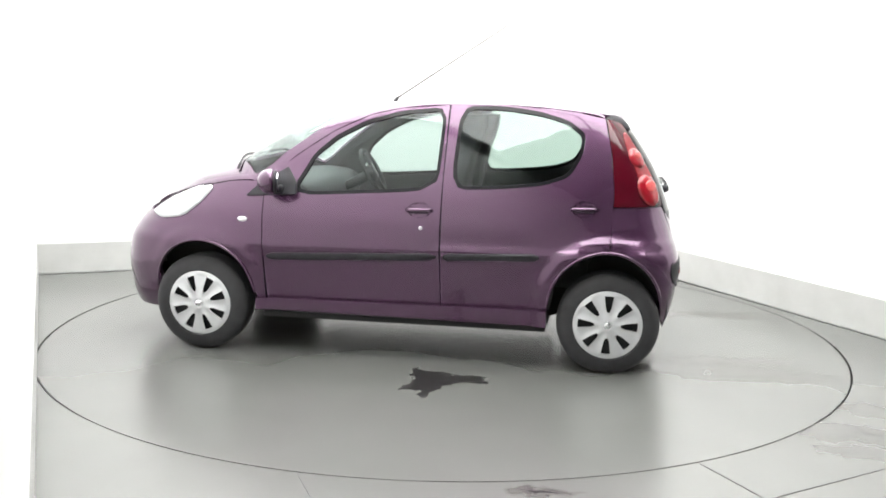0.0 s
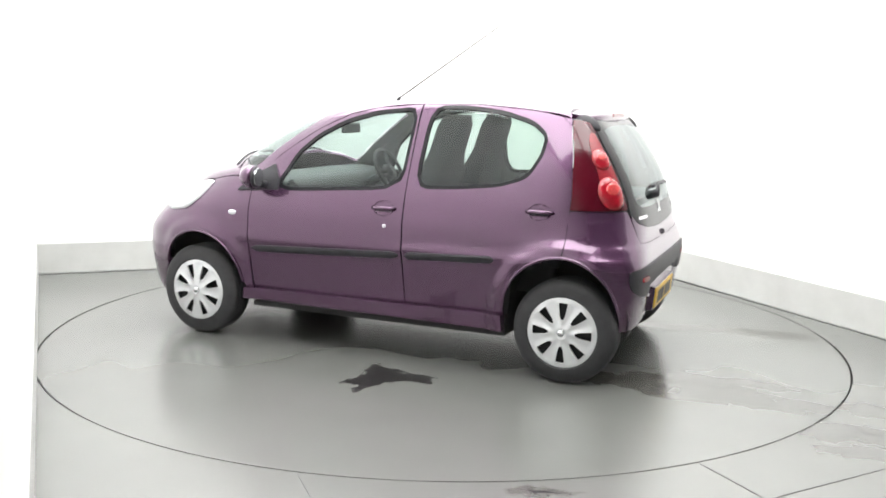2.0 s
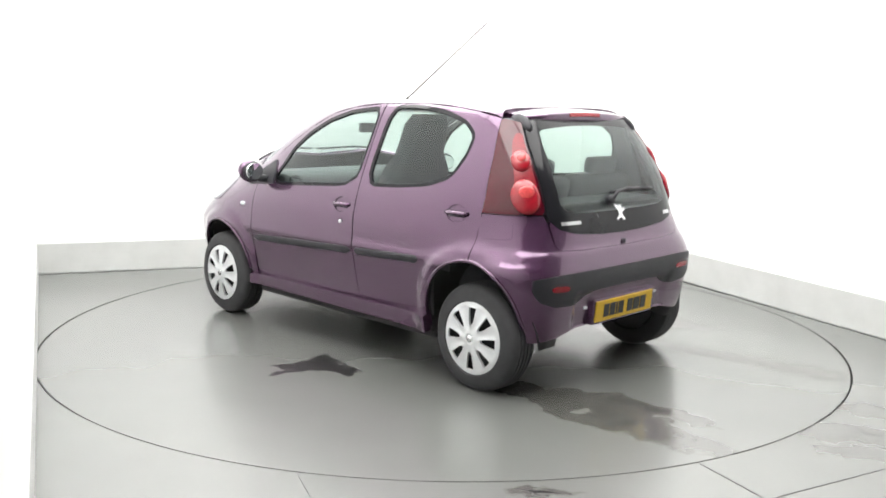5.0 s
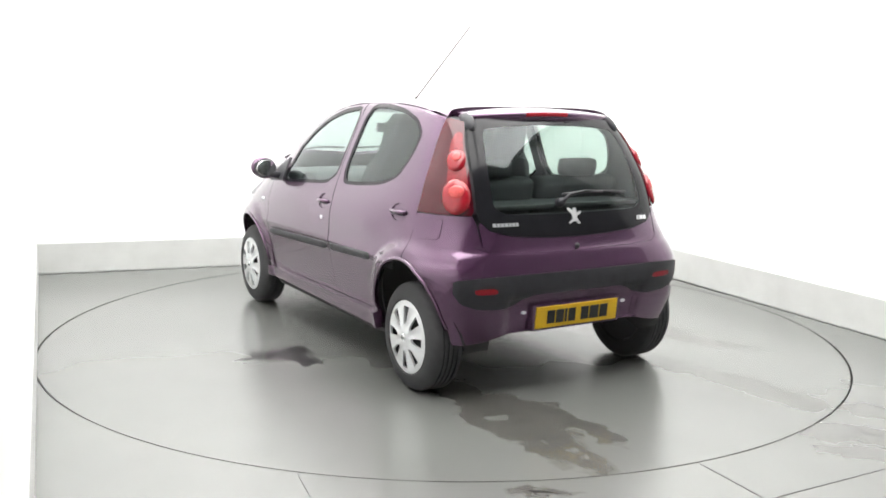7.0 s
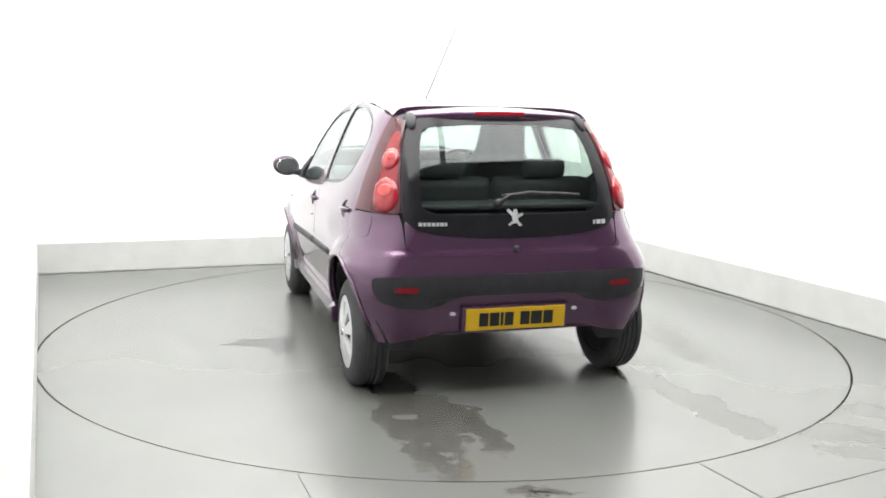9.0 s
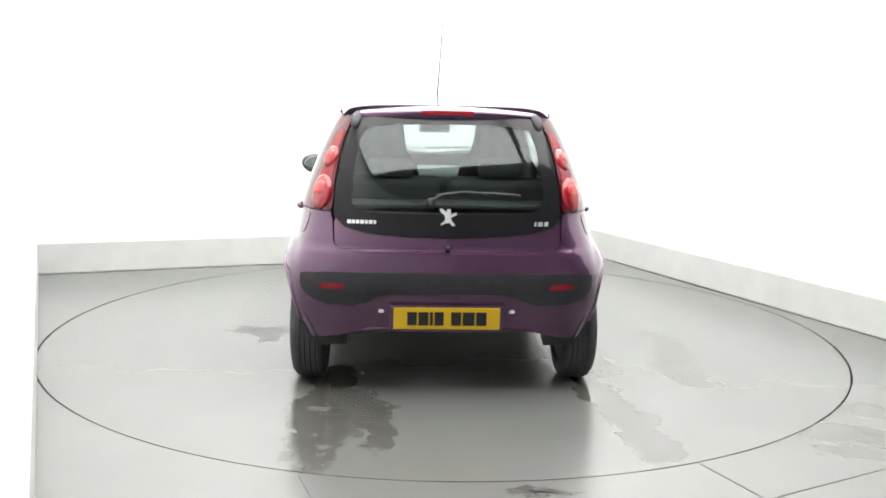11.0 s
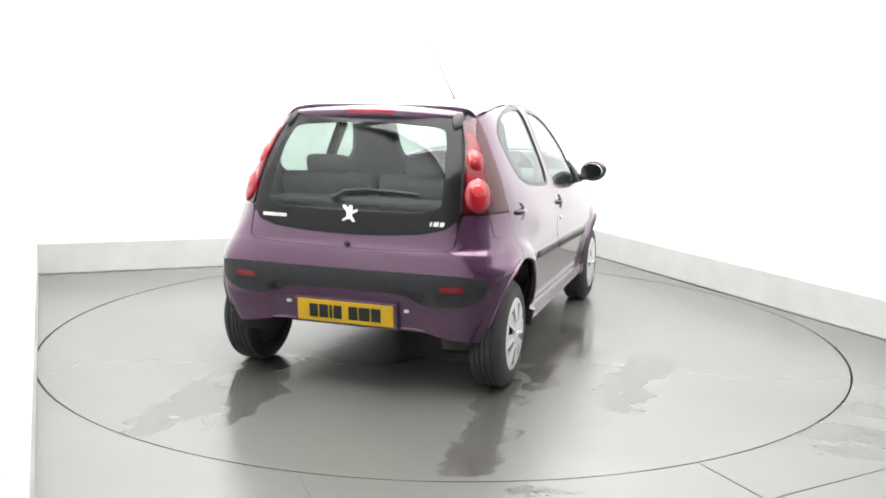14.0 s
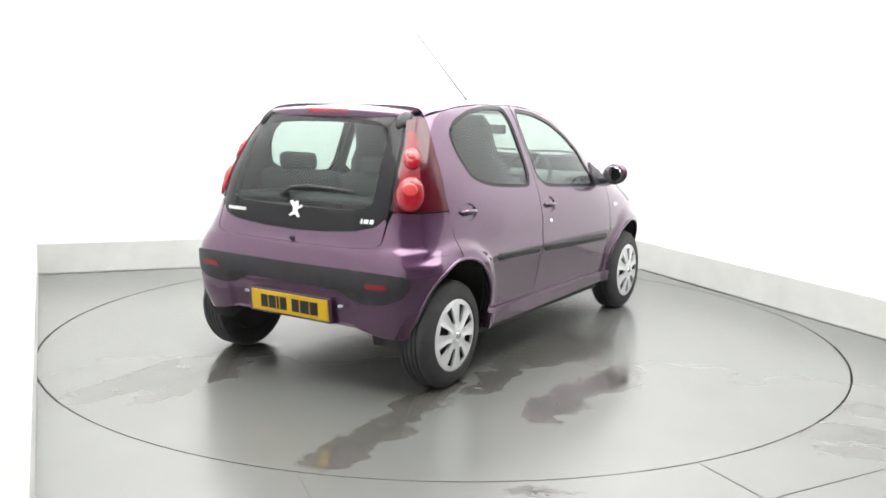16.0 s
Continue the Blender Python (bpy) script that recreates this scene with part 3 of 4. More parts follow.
# ---- tail: bumper, hatch, glass, lamps ----
def arch_turns(a0, a1, steps=14):
    return [(turn_of(x, half_at(x, max(z, .2))), z) for x, z in arch(0, a0, a1, steps, 0.002)]


def door_line(z):
    """The angle of the rear door's rear edge at a height, a gap behind it."""
    x = np.interp(z, [.68, .75, .9, 1.0, 1.2, 1.39], [.006, .004, .0, -.003, .018, .058]) - GAP
    return turn_of(x, half_at(x, z))


def glass_side(y, z):
    x = cast([(-1.2, y, z)], [(1, 0, 0)])[0][0]
    return turn_of(x, y)


BUMPER = both([(0, .345), (.40, .335), (.52, .305), (.62, .29)] + arch_turns(192, 91) + [(door_line(z), z) for z in (.72, .78, .85, .917)] +
              [(glass_side(.585, .917), .917), (glass_side(.575, .88), .88), (glass_side(.568, .79), .79), (glass_side(.562, .765), .766), (glass_side(.53, .745), .7445), (glass_side(.36, .735), .7345), (0, .7315)])
INSERT = rounded(both([(0, .525), (.27, .525), (.33, .515), (.39, .478), (.46, .466), (.56, .476), (.635, .51), (.665, .56), (.665, .622), (.55, .632), (.3, .63), (0, .628)]), 2, 0.13)
HATCH = both([(0, .734), (.36, .737), (.53, .747), (.56, .77), (.565, .87), (.556, .89), (.51, .846), (.40, .819), (.2, .802), (0, .797)])
GLASS = rounded(both([(0, .80), (.2, .805), (.40, .822), (.515, .85), (.566, .90), (.564, .96), (.548, 1.12), (.518, 1.27), (.482, 1.365), (.44, 1.383), (.2, 1.394), (0, 1.396)]), 2, 0.12)
LIGHT_WIN = rounded(both([(0, .915), (.25, .918), (.42, .925), (.48, .96), (.472, 1.1), (.45, 1.25), (.42, 1.335), (.2, 1.352), (0, 1.355)]), 2, 0.15)
TAIL_LAMP = ([(glass_side(.588, .922), .922)] + [(door_line(z), z) for z in (.922, 1.0, 1.1, 1.2, 1.3, 1.38)] + [(door_line(1.385) - .02, 1.386)] +
             [(glass_side(y, z), z) for y, z in ((.492, 1.368), (.505, 1.335), (.530, 1.27), (.559, 1.12), (.573, .98), (.577, .94))])


def oval(cx, cz, rx, rz, lean=0.0, n=28):
    c, s = math.cos(lean), math.sin(lean)
    return [(cx + rx * math.cos(a) * c - rz * math.sin(a) * s, cz + rx * math.cos(a) * s + rz * math.sin(a) * c) for a in (2 * math.pi * k / n for k in range(n))]


def build_tail():
    b = panel("rear_bumper", BUMPER, "wrap", (PAINT, UNDER), car, thick=0.025, step=0.03)
    panel("bumper_insert", INSERT, "wrap", BLACK, b, (), 0.015, 0.006, label="black textured bumper insert")
    for s in (1, -1):
        panel("reflector", rounded([(s * .475, .548), (s * .575, .553), (s * .575, .580), (s * .48, .576)], 2, 0.2), "wrap", REFLECTOR, b, (), 0.012, 0.010, step=0.02, label="dark red reflector")
        panel("quarter_flap", rounded([(s * .745, .80), (s * .905, .795), (s * .905, .905), (s * .735, .905)], 2, 0.12), "wrap", (PAINT, UNDER), b, (), 0.01, 0.0025, step=0.03)
        # pale patch standing in for the highlight at this end of the plate
        panel("plate_highlight", rounded([(s * .315, .425), (s * .345, .425), (s * .342, .442), (s * .318, .440)], 2), "wrap", CLEARLAMP, b, (), 0.012, 0.006, step=0.02, label="small pale patch set in for a highlight beside the plate")
    bm = bmesh.new()
    bmesh.ops.create_uvsphere(bm, u_segments=12, v_segments=6, radius=0.015, matrix=Matrix.Translation((-.355, 0, .752)))
    h = panel("hatch", HATCH, "rear", (PAINT, UNDER), car, thick=0.02)
    part("hatch_lock", bm, BLACK, h, "small black hatch lock", True)
    g = panel("rear_glass", GLASS, "rear", GLOSSBLACK, h, [LIGHT_WIN], 0.006, 0.002, step=0.05, label="black-bordered frameless hatch glass")
    panel("clear_area", grown(LIGHT_WIN, 0.004), "rear", REARGLASS, g, (), 0.004, 0.0015, sheet=True, label="grey-green tinted glass").visible_shadow = False
    build_marks(h)
    for flip in (False, True):
        # added black sheet, stops brightness showing between glass and tail lamp
        fill = [(glass_side(.545, .93), .93), (door_line(.93) - .01, .93), (door_line(1.2) - .01, 1.2), (door_line(1.39) - .006, 1.40), (glass_side(.42, 1.40), 1.40), (glass_side(.44, 1.36), 1.36), (glass_side(.49, 1.27), 1.27), (glass_side(.525, 1.1), 1.1)]
        panel("lamp_gap_filler", fill, "wrap", BLACK, car, (), 0.012, -0.012, mirrored=flip, label="black filler sheet added behind the gap between glass and lamp")
        t = panel("tail_lamp", TAIL_LAMP, "wrap", DARKRED, car, (), 0.03, 0.004, mirrored=flip, label="smoked dark red lamp cluster")
        edge = [(glass_side(y, z), z, w) for y, z, w in ((.580, .95, .125), (.574, .99, .13), (.560, 1.12, .11), (.532, 1.26, .085), (.512, 1.315, .05))]
        panel("lamp_band", rounded([(q + .012, z) for q, z, w in edge] + [(q + w, z) for q, z, w in edge[::-1]], 2, 0.2), "wrap", REFLECTOR, t, (), 0.008, 0.0065, 0.02, flip, "red inner lamp band")
        panel("upper_lens", oval(glass_side(.544, 1.18) + .066, 1.18, .052, .052, -.3), "wrap", RED, t, (), 0.01, 0.010, 0.015, flip, "bright red round lens", 0.009)
        panel("inner_bulb", oval(glass_side(.544, 1.18) + .062, 1.192, .024, .02, -.3), "wrap", BULB, t, (), 0.004, 0.0195, 0.01, flip, "pale red bulb behind the lens", 0.002)
        panel("lower_lens", oval(glass_side(.571, 1.005) + .08, 1.008, .070, .085, -.2), "wrap", RED, t, (), 0.01, 0.010, 0.018, flip, "bright red round lens", 0.014)
        panel("inner_bulb", oval(glass_side(.571, 1.005) + .076, 1.028, .036, .03, -.2), "wrap", BULB, t, (), 0.004, 0.0235, 0.01, flip, "pale red bulb behind the lens", 0.002)
    # number plate with bars in place of its characters
    m = pose(-.366, 0, .402, 0, -5, 0)
    bm = bmesh.new()
    box(bm, -.012, .06, -.285, .285, -.07, .068, 0.006)
    part("plate_recess", bm, PAINT, b, "purple plate holder", at=m)
    bm = bmesh.new()
    box(bm, -.018, -.01, -.265, .265, -.056, .056, 0.002)
    p = part("number_plate", bm, YELLOW, b, "yellow rear number plate", at=m)
    y = .197
    for w, n in ((.048, 1), (.05, 1), (.015, 1), (.046, 1), (0.022, 0), (.05, 1), (.06, 1), (.052, 1)):
        if n:
            bm = bmesh.new()
            box(bm, -.0205, -.017, y - w, y, -.035, .035, 0.0008)
            part("plate_bar", bm, INK, p)
        y -= w + .0075
    # spoiler: a lip over the glass with an upright rear face, its lamp, and two dark fins at its ends
    def bar(name, y0, y1, section, mat, under, label=""):
        bm = bmesh.new()
        rings = []
        for k in range(29):
            yy = y0 + (y1 - y0) * k / 28
            u = (yy / .47) ** 2
            rings.append([bm.verts.new((x + .055 * u * u, yy, z - .020 * u)) for x, z in section])
        c = len(section)
        for p0, p1 in zip(rings, rings[1:]):
            for i in range(c):
                bm.faces.new((p0[i], p0[(i + 1) % c], p1[(i + 1) % c], p1[i]))
        bm.faces.new(rings[0][::-1])
        bm.faces.new(rings[-1])
        bmesh.ops.recalc_face_normals(bm, faces=bm.faces)
        return sharp(part(name, bm, mat, under, label), 50)
    sp = bar("spoiler", -.475, .475, ((.20, 1.452), (.10, 1.445), (.0, 1.436), (-.052, 1.427), (-.066, 1.420), (-.068, 1.412), (-.058, 1.377), (-.048, 1.370), (-.01, 1.377), (.12, 1.41)), PAINT, h)
    bar("brake_lamp", -.135, .135, ((-.05, 1.4235), (-.066, 1.4225), (-.0705, 1.414), (-.068, 1.402), (-.05, 1.402)), RED, sp, "red high-level brake lamp")
    for s in (1, -1):
        bm = bmesh.new()
        bmesh.ops.create_uvsphere(bm, u_segments=18, v_segments=12, radius=1)
        for v in bm.verts:
            x, y, z = v.co
            v.co = Vector((x * .07 - .012, s * (.470 + y * .028 - .014 * z), 1.374 + z * .034 + x * .028 - .01 * x * x))
        part("spoiler_end", bm, BLACK, sp, "black spoiler end fin", True)


def build_marks(h):
    """Badge shapes, lettering as bars, wiper."""
    def on(y, z, lift=0.004):
        p = cast([(-1.2, y, z)], [(1, 0, 0)])
        return Vector(p[0] + slope(p)[0] * lift), Vector(slope(p)[0])

    def plate(name, loop, mat, label, lift=0.006, thick=0.005):
        panel(name, loop, "rear", mat, h, (), thick, lift, 0.02, label=label)
    # abstract heraldic shape made of a few strokes
    for loop in ([(-.016, .875), (.012, .872), (.018, .915), (-.012, .925)], [(.012, .905), (.044, .935), (.034, .945), (.002, .922)], [(-.010, .912), (-.040, .925), (-.044, .913), (-.012, .898)],
                 [(.002, .880), (.030, .862), (.040, .868), (.012, .888)], [(-.004, .88), (-.020, .86), (-.036, .862), (-.016, .888)], [(-.016, .918), (.010, .915), (.006, .94), (-.012, .942)]):
        plate("badge_stroke", loop, PALE, "pale metal badge stroke")
    y = .497
    for w in (.018, .014, .017, .018, .014, .018, .012):
        plate("name_bar", [(y, .866), (y - w, .866), (y - w, .883), (y, .883)], PALE, "pale lettering bar")
        y -= w + .005
    y = -.43
    for w in (.010, .024, .020):
        plate("number_bar", [(y, .861), (y - w, .861), (y - w - .003, .882), (y - .003, .882)], PALE, "pale lettering bar")
        y -= w + .008
    # wiper: a hub, an arm and a blade
    c, n = on(.085, .968, 0.02)
    bm = bmesh.new()
    tube(bm, [c - n * .02, c + n * .012, c + n * .02], .026, 14, 0.7)
    w = part("rear_wiper", bm, BLACK, h, "black rear wiper", True)
    a = [on(.085, .968, .035)[0], on(.03, 1.0, .035)[0], on(-.08, 1.015, .03)[0], on(-.20, 1.01, .022)[0]]
    bm = bmesh.new()
    tube(bm, a, .011, 8, 0.6)
    part("wiper_arm", bm, BLACK, w, smooth=True)
    bm = bmesh.new()
    tube(bm, [on(y, .995 + 0.02 * math.cos((y + .15) * 5), .012)[0] for y in np.linspace(-.36, .06, 9)], .009, 6)
    part("wiper_blade", bm, BLACK, w, smooth=True)


build_tail()


# ---- roof, screen, bonnet, nose ----
def build_top():
    edge = [(x, half_at(x, z + 0.004) + 0.0) for x, z in (DOOR_TOP + REAR_TOP[1:])]
    screen = [(2.03, .665), (1.93, .64), (1.80, .607), (1.66, .565), (1.54, .515), (1.545, .47), (1.59, .3), (1.615, .15)]
    half = [(.10, .40), (.085, .5)] + edge[::-1] + [(2.02, .735), (2.06, .70)] + [(x, y) for x, y in screen]
    loop = [(.12, 0)] + half + [(1.62, 0)] + [(x, -y) for x, y in half[::-1]]
    panel("roof", loop, "top", (PAINT, LIGHTCLOTH), car, thick=0.03, step=0.045)
    scr = [(2.30, 0), (2.265, .25), (2.17, .5), (2.05, .66)] + [(x + .003, y - .004) for x, y in screen] + [(1.623, 0)]
    loop = scr + [(x, -y) for x, y in scr[::-1] if y]
    w = panel("windscreen", loop, "top", SIDEGLASS, car, (), 0.005, -0.004, sheet=True, label="clear faintly green windscreen")
    w.visible_shadow = False
    bm = bmesh.new()
    box(bm, 1.70, 1.725, -.11, .11, 1.255, 1.32, 0.01)
    part("rear_view_mirror", bm, BLACK, w, "black interior mirror")
    side = [(x, half_at(x, z) - GAP) for x, z in WING_TOP[::-1]]
    bon = [(2.93, 0), (2.90, .2), (2.80, .38), (2.62, .52), (2.42, .60)] + side + [(2.06, .66), (2.17, .52), (2.27, .26), (2.31, 0)]
    panel("bonnet", bon + [(x, -y) for x, y in bon[::-1] if y], "top", (PAINT, UNDER), car, thick=0.02)
    for yy, ln in ((-.45, .5), (.1, .5)):
        bm = bmesh.new()
        pts = [cast([(2.27 - 0.18 * abs(y) ** 1.5, y, 2.0)], [(0, 0, -1)])[0] + np.array((0, 0, .015)) for y in np.linspace(yy, yy + ln, 7)]
        tube(bm, pts, .008, 6)
        part("windscreen_wiper", bm, BLACK, w, "black wiper", True)
    nose = [(0, .20), (.7, .205), (1.0, .215), (1.045, .25), (1.03, .6), (1.04, .70), (1.045, .79), (.6, .80), (.3, .805), (0, .805)]
    panel("front_bumper", both(nose), "nose", (PAINT, UNDER), car, thick=0.025)
    panel("grille", rounded(both([(0, .33), (.5, .34), (.58, .45), (.35, .55), (0, .56)]), 2), "nose", BLACK, car, (), 0.02, 0.006, label="black lower grille")
    for flip in (False, True):
        panel("headlamp", rounded(grown([(2.63, .775), (2.48, .795), (2.385, .875), (2.33, .945), (2.42, .93), (2.58, .865), (2.70, .79)], .016), 2, 0.15), "side", CLEARLAMP, car, (), 0.03, 0.010, 0.025, flip, "large clear headlamp", 0.012)
        panel("mirror_base", [(2.075, .915), (1.77, .935), (1.775, 1.0), (1.84, 1.08), (1.93, 1.03), (2.0, .985)], "side", BLACK, car, (), 0.02, 0.010, mirrored=flip, label="black mirror sail panel")
        s = -1 if flip else 1
        # mirror housing: a rounded shell, glass on its rear face
        bm = bmesh.new()
        bmesh.ops.create_uvsphere(bm, u_segments=24, v_segments=14, radius=1)
        for v in bm.verts:
            x, y, z = v.co
            x = x * (0.085 if x > 0 else 0.03)
            v.co = Vector((1.885 + x - 0.02 * y, s * (.865 + y * .095), 1.011 + z * .072 + 0.008 * y))
        mr = part("door_mirror", bm, PAINT, car, "rounded purple door mirror with a black foot", True)
        bm = bmesh.new()
        bmesh.ops.create_uvsphere(bm, u_segments=24, v_segments=10, radius=1)
        for v in bm.verts:
            x, y, z = v.co
            v.co = Vector((1.862 + x * .016, s * (.865 + y * .088), 1.012 + z * .064))
        bmesh.ops.rotate(bm, cent=(1.862, s * .865, 1.012), matrix=Matrix.Rotation(radians(14 * s), 3, "Z"), verts=bm.verts)
        part("mirror_surround", bm, BLACK, mr, "black mirror rim", True)
        bm = bmesh.new()
        bmesh.ops.create_cone(bm, cap_ends=True, segments=28, radius1=1, radius2=0.97, depth=0.004, matrix=Matrix.Translation((1.846, s * .865, 1.012)) @ Euler((0, radians(-90), 0)).to_matrix().to_4x4() @ Matrix.Diagonal((.053, .076, 1, 1)))
        bmesh.ops.rotate(bm, cent=(1.862, s * .865, 1.012), matrix=Matrix.Rotation(radians(14 * s), 3, "Z"), verts=bm.verts)
        part("mirror_glass", bm, MIRROR, mr, "silvered glass")
        bm = bmesh.new()
        tube(bm, [(1.87, s * .75, .96), (1.875, s * .81, .968), (1.88, s * .85, .99)], .026, 10, 0.8)
        part("mirror_foot", bm, BLACK, mr, "black foot", True)
    # aerial: a foot at the front of the roof and a thin rod leaning back
    top = cast([(1.365, 0.0, 2.0)], [(0, 0, -1)])[0]
    bm = bmesh.new()
    tube(bm, [top + np.array(o) for o in ((0.01, 0, -.005), (0, 0, .012), (-.012, 0, .03))], .016, 10, 0.5)
    a = part("aerial", bm, BLACK, car, "thin black roof aerial", True)
    bm = bmesh.new()
    tube(bm, [top + np.array((-.01, 0, .025)), top + np.array((-.69, 0, .47))], .0048, 6, 0.65)
    part("aerial_rod", bm, BLACK, a)


build_top()


# ---- wheels ----
def wheel_parts():
    """Meshes of one wheel, its axle along y and its outer face toward +y."""
    w = new("wheel")
    bm = bmesh.new()
    ring = [(.186, .012), (.196, .02), (.222, .017), (.245, .012), (.262, .002), (.274, -.010), (.2795, -.022)]
    for g in (-.040, -.066, -.092, -.118):
        ring += [(.281, g + .0125), (.2815, g + .004), (.2735, g + .0035), (.2735, g - .0035), (.2815, g - .004)]
    ring += [(.281, -.135), (.274, -.147), (.255, -.157), (.22, -.163), (.19, -.158), (.18, -.14)]
    revolve(bm, ring, 72)
    sharp(part("tyre", bm, RUBBER, w, "black road tyre with ribbed tread"), 30)
    bm = bmesh.new()
    revolve(bm, [(.0005, -.03), (.10, -.032), (.17, -.02), (.19, .008), (.188, -.03), (.178, -.15), (.0005, -.15)], 48)
    sharp(part("rim", bm, STEEL, w, "dark steel rim"), 40)
    # wheel trim: eight broad spokes between dark slots
    bm = bmesh.new()
    n, radii = 160, [.0, .022, .03, .05, .066, .072, .085, .10, .115, .13, .145, .155, .162, .17, .182, .190, .196, .2]
    grid = []
    for r in radii:
        row = []
        for k in range(n):
            a = 2 * math.pi * k / n
            u = ((a * 8 / (2 * math.pi)) % 1 - 0.5) * 2 * math.pi / 8
            crown = 0.004 * math.cos(u * 8) * (1 if .06 < r < .17 else 0)
            h = 0.030 - 0.016 * (r / .2) ** 2 - (0.010 * ((r - .188) / .012) if r > .188 else 0) + crown + (0.005 if .022 < r < .05 else 0)
            row.append(bm.verts.new((r * math.cos(a), h, r * math.sin(a))) if r > 0 or k == 0 else row[0])
        grid.append(row)
    for i in range(len(radii) - 1):
        rm = (radii[i] + radii[i + 1]) / 2
        for k in range(n):
            a = 2 * math.pi * (k + 0.5) / n
            u = abs(((a * 8 / (2 * math.pi)) % 1) - 0.5) * 2 * math.pi / 8 * rm      # distance from the slot's middle
            width = 0.009 + 0.017 * (rm - .072) / .09
            if .072 < rm < .163 and u < width:
                continue
            q = [grid[i][k], grid[i + 1][k], grid[i + 1][(k + 1) % n], grid[i][(k + 1) % n]]
            bm.faces.new(list(dict.fromkeys(q)))
    bmesh.ops.recalc_face_normals(bm, faces=bm.faces)
    out = bmesh.ops.extrude_face_region(bm, geom=bm.faces[:])
    bmesh.ops.translate(bm, vec=(0, -.012, 0), verts=[v for v in out["geom"] if isinstance(v, bmesh.types.BMVert)])
    bmesh.ops.recalc_face_normals(bm, faces=bm.faces)
    sharp(part("wheel_trim", bm, HUBCAP, w, "silver eight-spoke plastic wheel trim"), 40)
    bm = bmesh.new()
    tube(bm, [(0, .026, 0), (0, .036, 0), (0, .038, 0)], .021, 18, 0.85)
    part("trim_cap", bm, CHROME, w, "round emblem cap", True)
    return w


def place_wheels():
    first = wheel_parts()
    first.parent = car
    k = 0
    for (x, y), turn in zip(WHEELS, (12, 33)):
        for s in (1, -1):
            m = pose(x, s * y, .2793) @ pose(0, 0, 0, 0, 0, 0 if s > 0 else 180) @ pose(0, 0, 0, 0, turn + 9 * s, 0)
            if k == 0:
                first.matrix_basis = m
            else:
                copy_thing(first, m)
            k += 1
    for i, (ax, az, ar) in enumerate(ARCHES):
        for s in (1, -1):
            bm = bmesh.new()
            prof = [(ar + .012, .79), (ar + .014, .70), (ar + .012, .5), (.001, .5)]
            rows = []
            for k in range(25):
                a = radians(-20 + 220 * k / 24)
                edge = half_at(ax + ar * math.cos(a), max(.25, az + ar * math.sin(a))) - .012
                rows.append([bm.verts.new((ax + r * math.cos(a), s * min(yy, edge), az + r * math.sin(a))) for r, yy in prof])
            for p, q in zip(rows, rows[1:]):
                for j in range(len(prof) - 1):
                    bm.faces.new((p[j], p[j + 1], q[j + 1], q[j]))
            bead = bmesh.new()
            tube(bead, [(x, s * (half_at(x, max(z, .24)) + .001), z) for x, z in arch(i, 2, 178, 26)], .009, 8)
            part("arch_lip", bead, PAINT, car, "rolled painted wheel arch lip", True)
            part("wheel_arch_liner", bm, UNDER, car, "black wheel arch liner", True)


place_wheels()


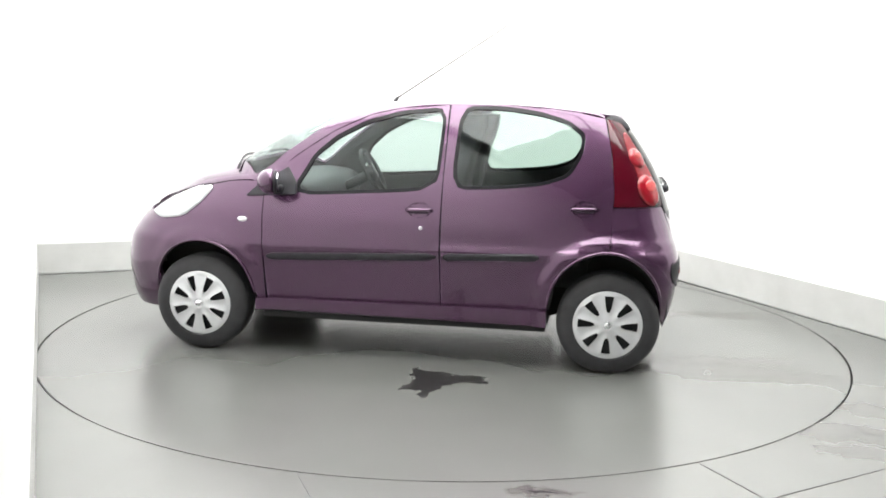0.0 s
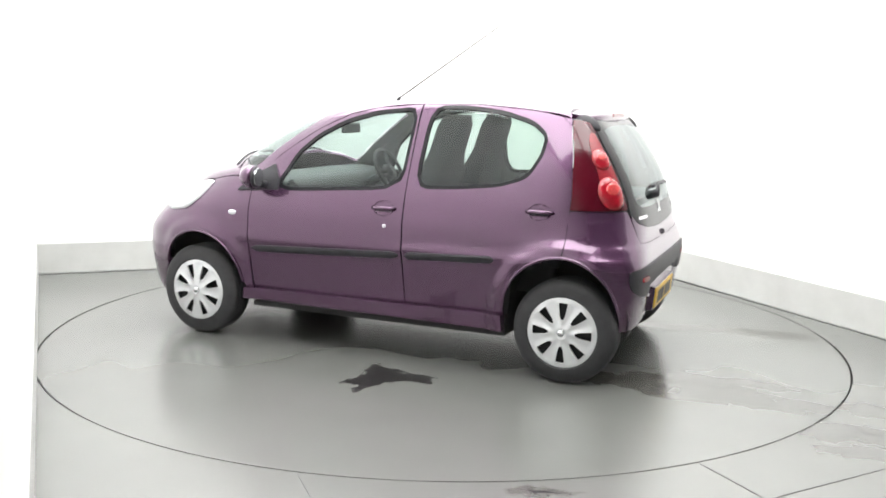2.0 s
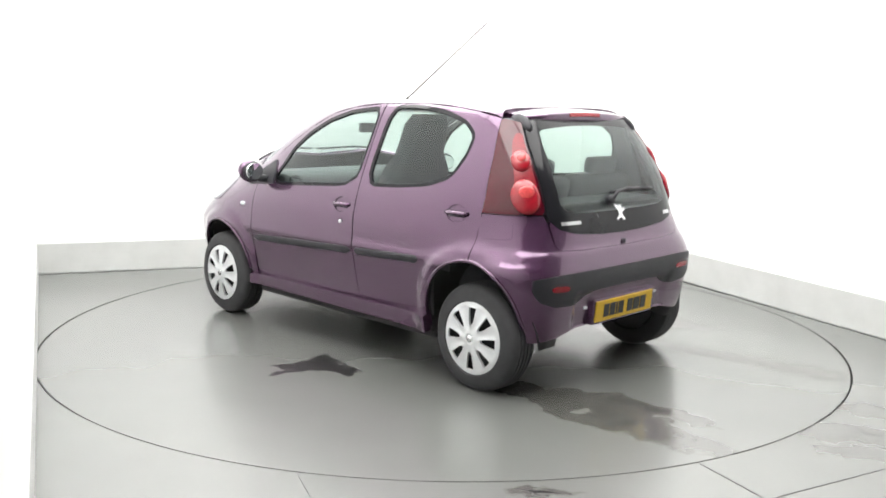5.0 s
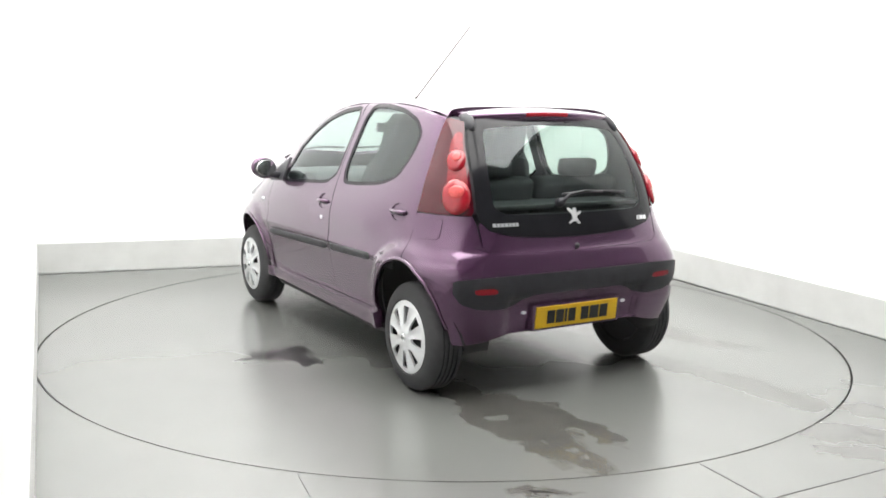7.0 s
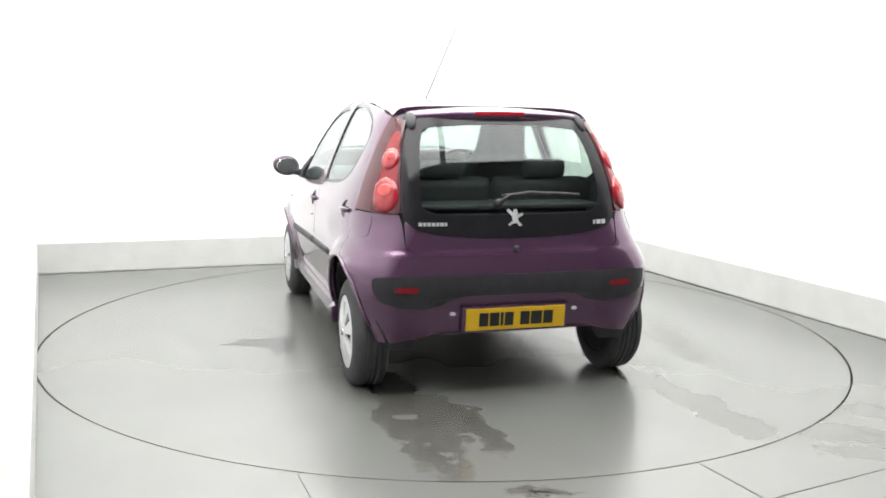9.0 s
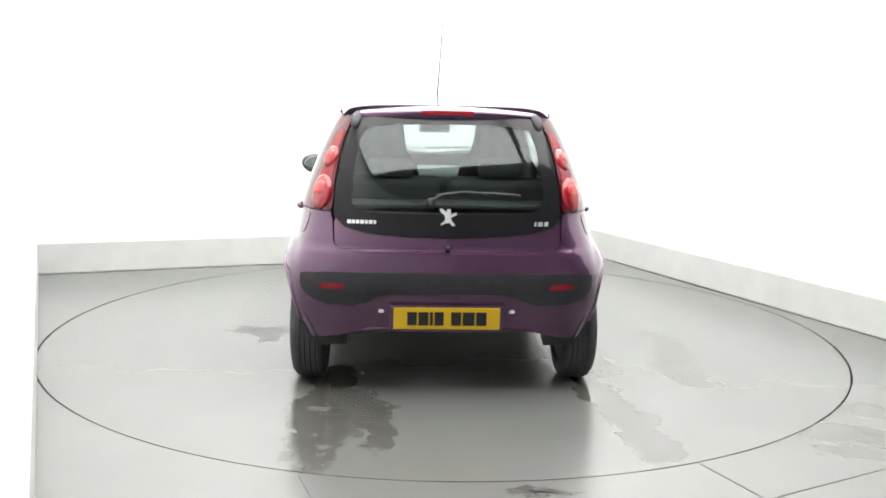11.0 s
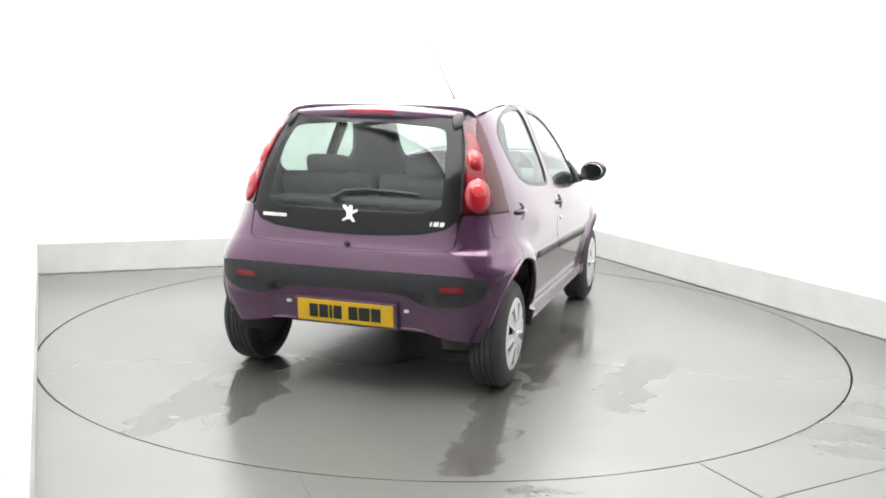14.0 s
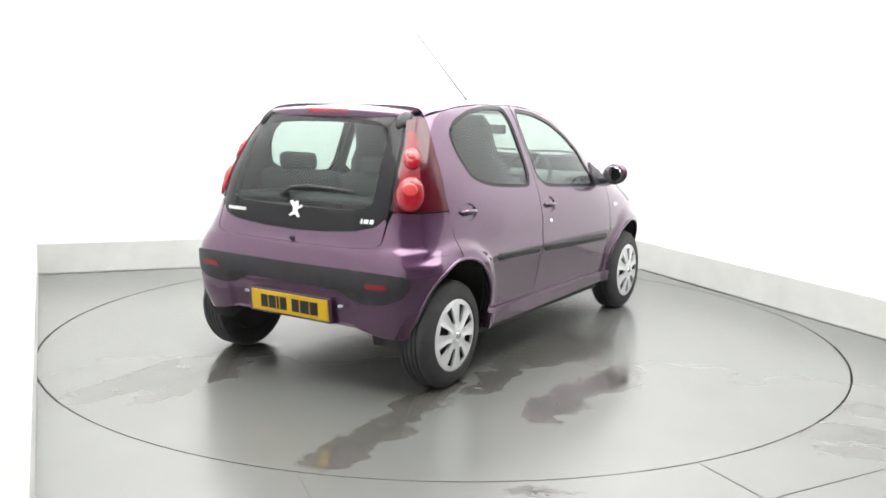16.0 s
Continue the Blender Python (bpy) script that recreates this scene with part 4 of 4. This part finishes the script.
# ---- underside, inner shell and cabin ----
def build_inside():
    bm = bmesh.new()
    zs = [.335, .37, .4, .5, .6, .7, .8, .87, .92]
    n = 96
    rows = []
    for z in zs:
        row = []
        for k in range(n):
            a = 2 * math.pi * k / n
            d = np.array((-math.cos(a), math.sin(a), 0))
            c = np.array((1.3 + 0.6 * -math.cos(a), 0, z))
            p = cast([c + d * 2.3], [-d])
            q = p[0] - slope(p)[0] * np.array((1, 1, 0)) * 0.045
            row.append(bm.verts.new(q))
        rows.append(row)
    for p, q in zip(rows, rows[1:]):
        for k in range(n):
            f = (p[k], p[(k + 1) % n], q[(k + 1) % n], q[k])
            m = sum((v.co for v in f), Vector()) / 4
            if all(math.hypot(m.x - ax, m.z - az) > ar + .03 for ax, az, ar in ARCHES):
                bm.faces.new(f)
    part("inner_shell", bm, TRIM, car, "dark inner door cards and shell", True)
    bm = bmesh.new()
    box(bm, .34, 2.0, -.72, .72, .20, .235, 0.01)
    box(bm, -.26, .36, -.46, .46, .30, .34, 0.01)
    box(bm, 1.98, 2.85, -.46, .46, .20, .26, 0.01)
    part("floor_pan", bm, UNDER, car, "black underbody")
    bm = bmesh.new()
    tube(bm, [(0, -.7, .27), (0, .7, .27)], .035, 10)
    part("axle", bm, UNDER, car, "dark rear axle beam", True)
    bm = bmesh.new()
    tube(bm, [(.3, -.42, .25), (-.1, -.42, .29), (-.24, -.42, .32)], .022, 12)
    part("exhaust_pipe", bm, STEEL, car, "dull steel exhaust pipe", True)
    # seats
    for y in (.35, -.35):
        bm = bmesh.new()
        box(bm, 1.02, 1.5, y - .24, y + .24, .42, .58, 0.05)
        st = part("front_seat", bm, CLOTH, car, "charcoal cloth front seat", True)
        bm = bmesh.new()
        prof = [(0, .25, .06), (.2, .26, .065), (.4, .25, .06), (.55, .21, .05), (.64, .15, .045), (.72, .135, .05), (.82, .125, .05), (.88, .09, .035)]
        rings = []
        for h, w, t in prof:
            x = 1.06 - h * .30
            z = .55 + h * .96
            rings.append([bm.verts.new((x + (t + .02) * c, y + w * s, z)) for c, s in ((-1, -.75), (-.8, -1), (.8, -1), (1, -.75), (.7, 0), (1, .75), (.8, 1), (-.8, 1), (-1, .75))])
        for a, b in zip(rings, rings[1:]):
            for i in range(9):
                bm.faces.new((a[i], a[(i + 1) % 9], b[(i + 1) % 9], b[i]))
        bm.faces.new(rings[0])
        bm.faces.new(rings[-1])
        bmesh.ops.recalc_face_normals(bm, faces=bm.faces)
        part("seat_back", bm, CLOTH, st, "tall one-piece backrest", True)
    bm = bmesh.new()
    box(bm, .12, .55, -.56, .56, .42, .62, 0.05)
    rs = part("rear_bench", bm, CLOTH, car, "charcoal cloth rear bench", True)
    for y in (.29, -.29):
        bm = bmesh.new()
        box(bm, -.055, .055, -.28, .28, 0, .52, 0.045, pose(.16, y, .57, 0, -14, 0))
        part("bench_back", bm, CLOTH, rs, smooth=True)
        bm = bmesh.new()
        box(bm, -.04, .04, -.12, .12, 0, .10, 0.035, pose(.03, y, 1.075, 0, -10, 0))
        part("head_restraint", bm, CLOTH, rs, "low head restraint", True)
    bm = bmesh.new()
    box(bm, -.22, .08, -.52, .52, .93, .955, 0.008)
    part("parcel_shelf", bm, TRIM, car, "dark parcel shelf")
    # dashboard, wheel, dials
    bm = bmesh.new()
    rings = []
    for k in range(15):
        y = -.68 + 1.36 * k / 14
        rings.append([bm.verts.new((x, y, z)) for x, z in ((2.18, .99), (2.0, 1.0), (1.86, .985), (1.80, .95), (1.78, .86), (1.82, .74), (1.9, .62), (2.2, .6))])
    for a, b in zip(rings, rings[1:]):
        for i in range(7):
            bm.faces.new((a[i], a[i + 1], b[i + 1], b[i]))
    bm.faces.new(rings[0])
    bm.faces.new(rings[-1])
    bmesh.ops.recalc_face_normals(bm, faces=bm.faces)
    dash = part("dashboard", bm, LIGHTCLOTH, car, "grey plastic dashboard", True)
    for y in (.58, -.58):
        bm = bmesh.new()
        revolve(bm, [(.001, .0), (.035, .004), (.05, .012), (.052, .0)], 20, "Z")
        part("air_vent", bm, BLACK, dash, "round black air vent", True, pose(1.80, y, .93, 0, -75, 0))
    bm = bmesh.new()
    revolve(bm, [(.165 + .014 * math.cos(a), .014 * math.sin(a)) for a in (2 * math.pi * i / 10 for i in range(11))], 40, "Z")
    m = pose(1.60, -.35, .985, 0, -62, 0)
    sw = part("steering_wheel", bm, BLACK, car, "black three-spoke steering wheel", True, m)
    bm = bmesh.new()
    revolve(bm, [(.001, .02), (.05, .015), (.06, -.02), (.001, -.03)], 20, "Z")
    for a in (90, 200, 340):
        tube(bm, [(0, 0, 0), (.16 * math.cos(radians(a)), .16 * math.sin(radians(a)), 0)], .014, 8)
    part("wheel_boss", bm, BLACK, sw, smooth=True)
    bm = bmesh.new()
    tube(bm, [(0, 0, 0), (0, 0, -.28)], .035, 10)
    part("steering_column", bm, BLACK, sw, smooth=True)


build_inside()


def motions():
    """The turntable and the car on it turn together at an even rate."""
    rows = [(k / 10, pose(0, 0, 0, 0, 0, START + RATE * k / 10)) for k in range(161)]
    walk(turntable, rows)
    walk(car, rows)


for ob in car.children:
    ob.matrix_basis = hub_at @ ob.matrix_basis
motions()
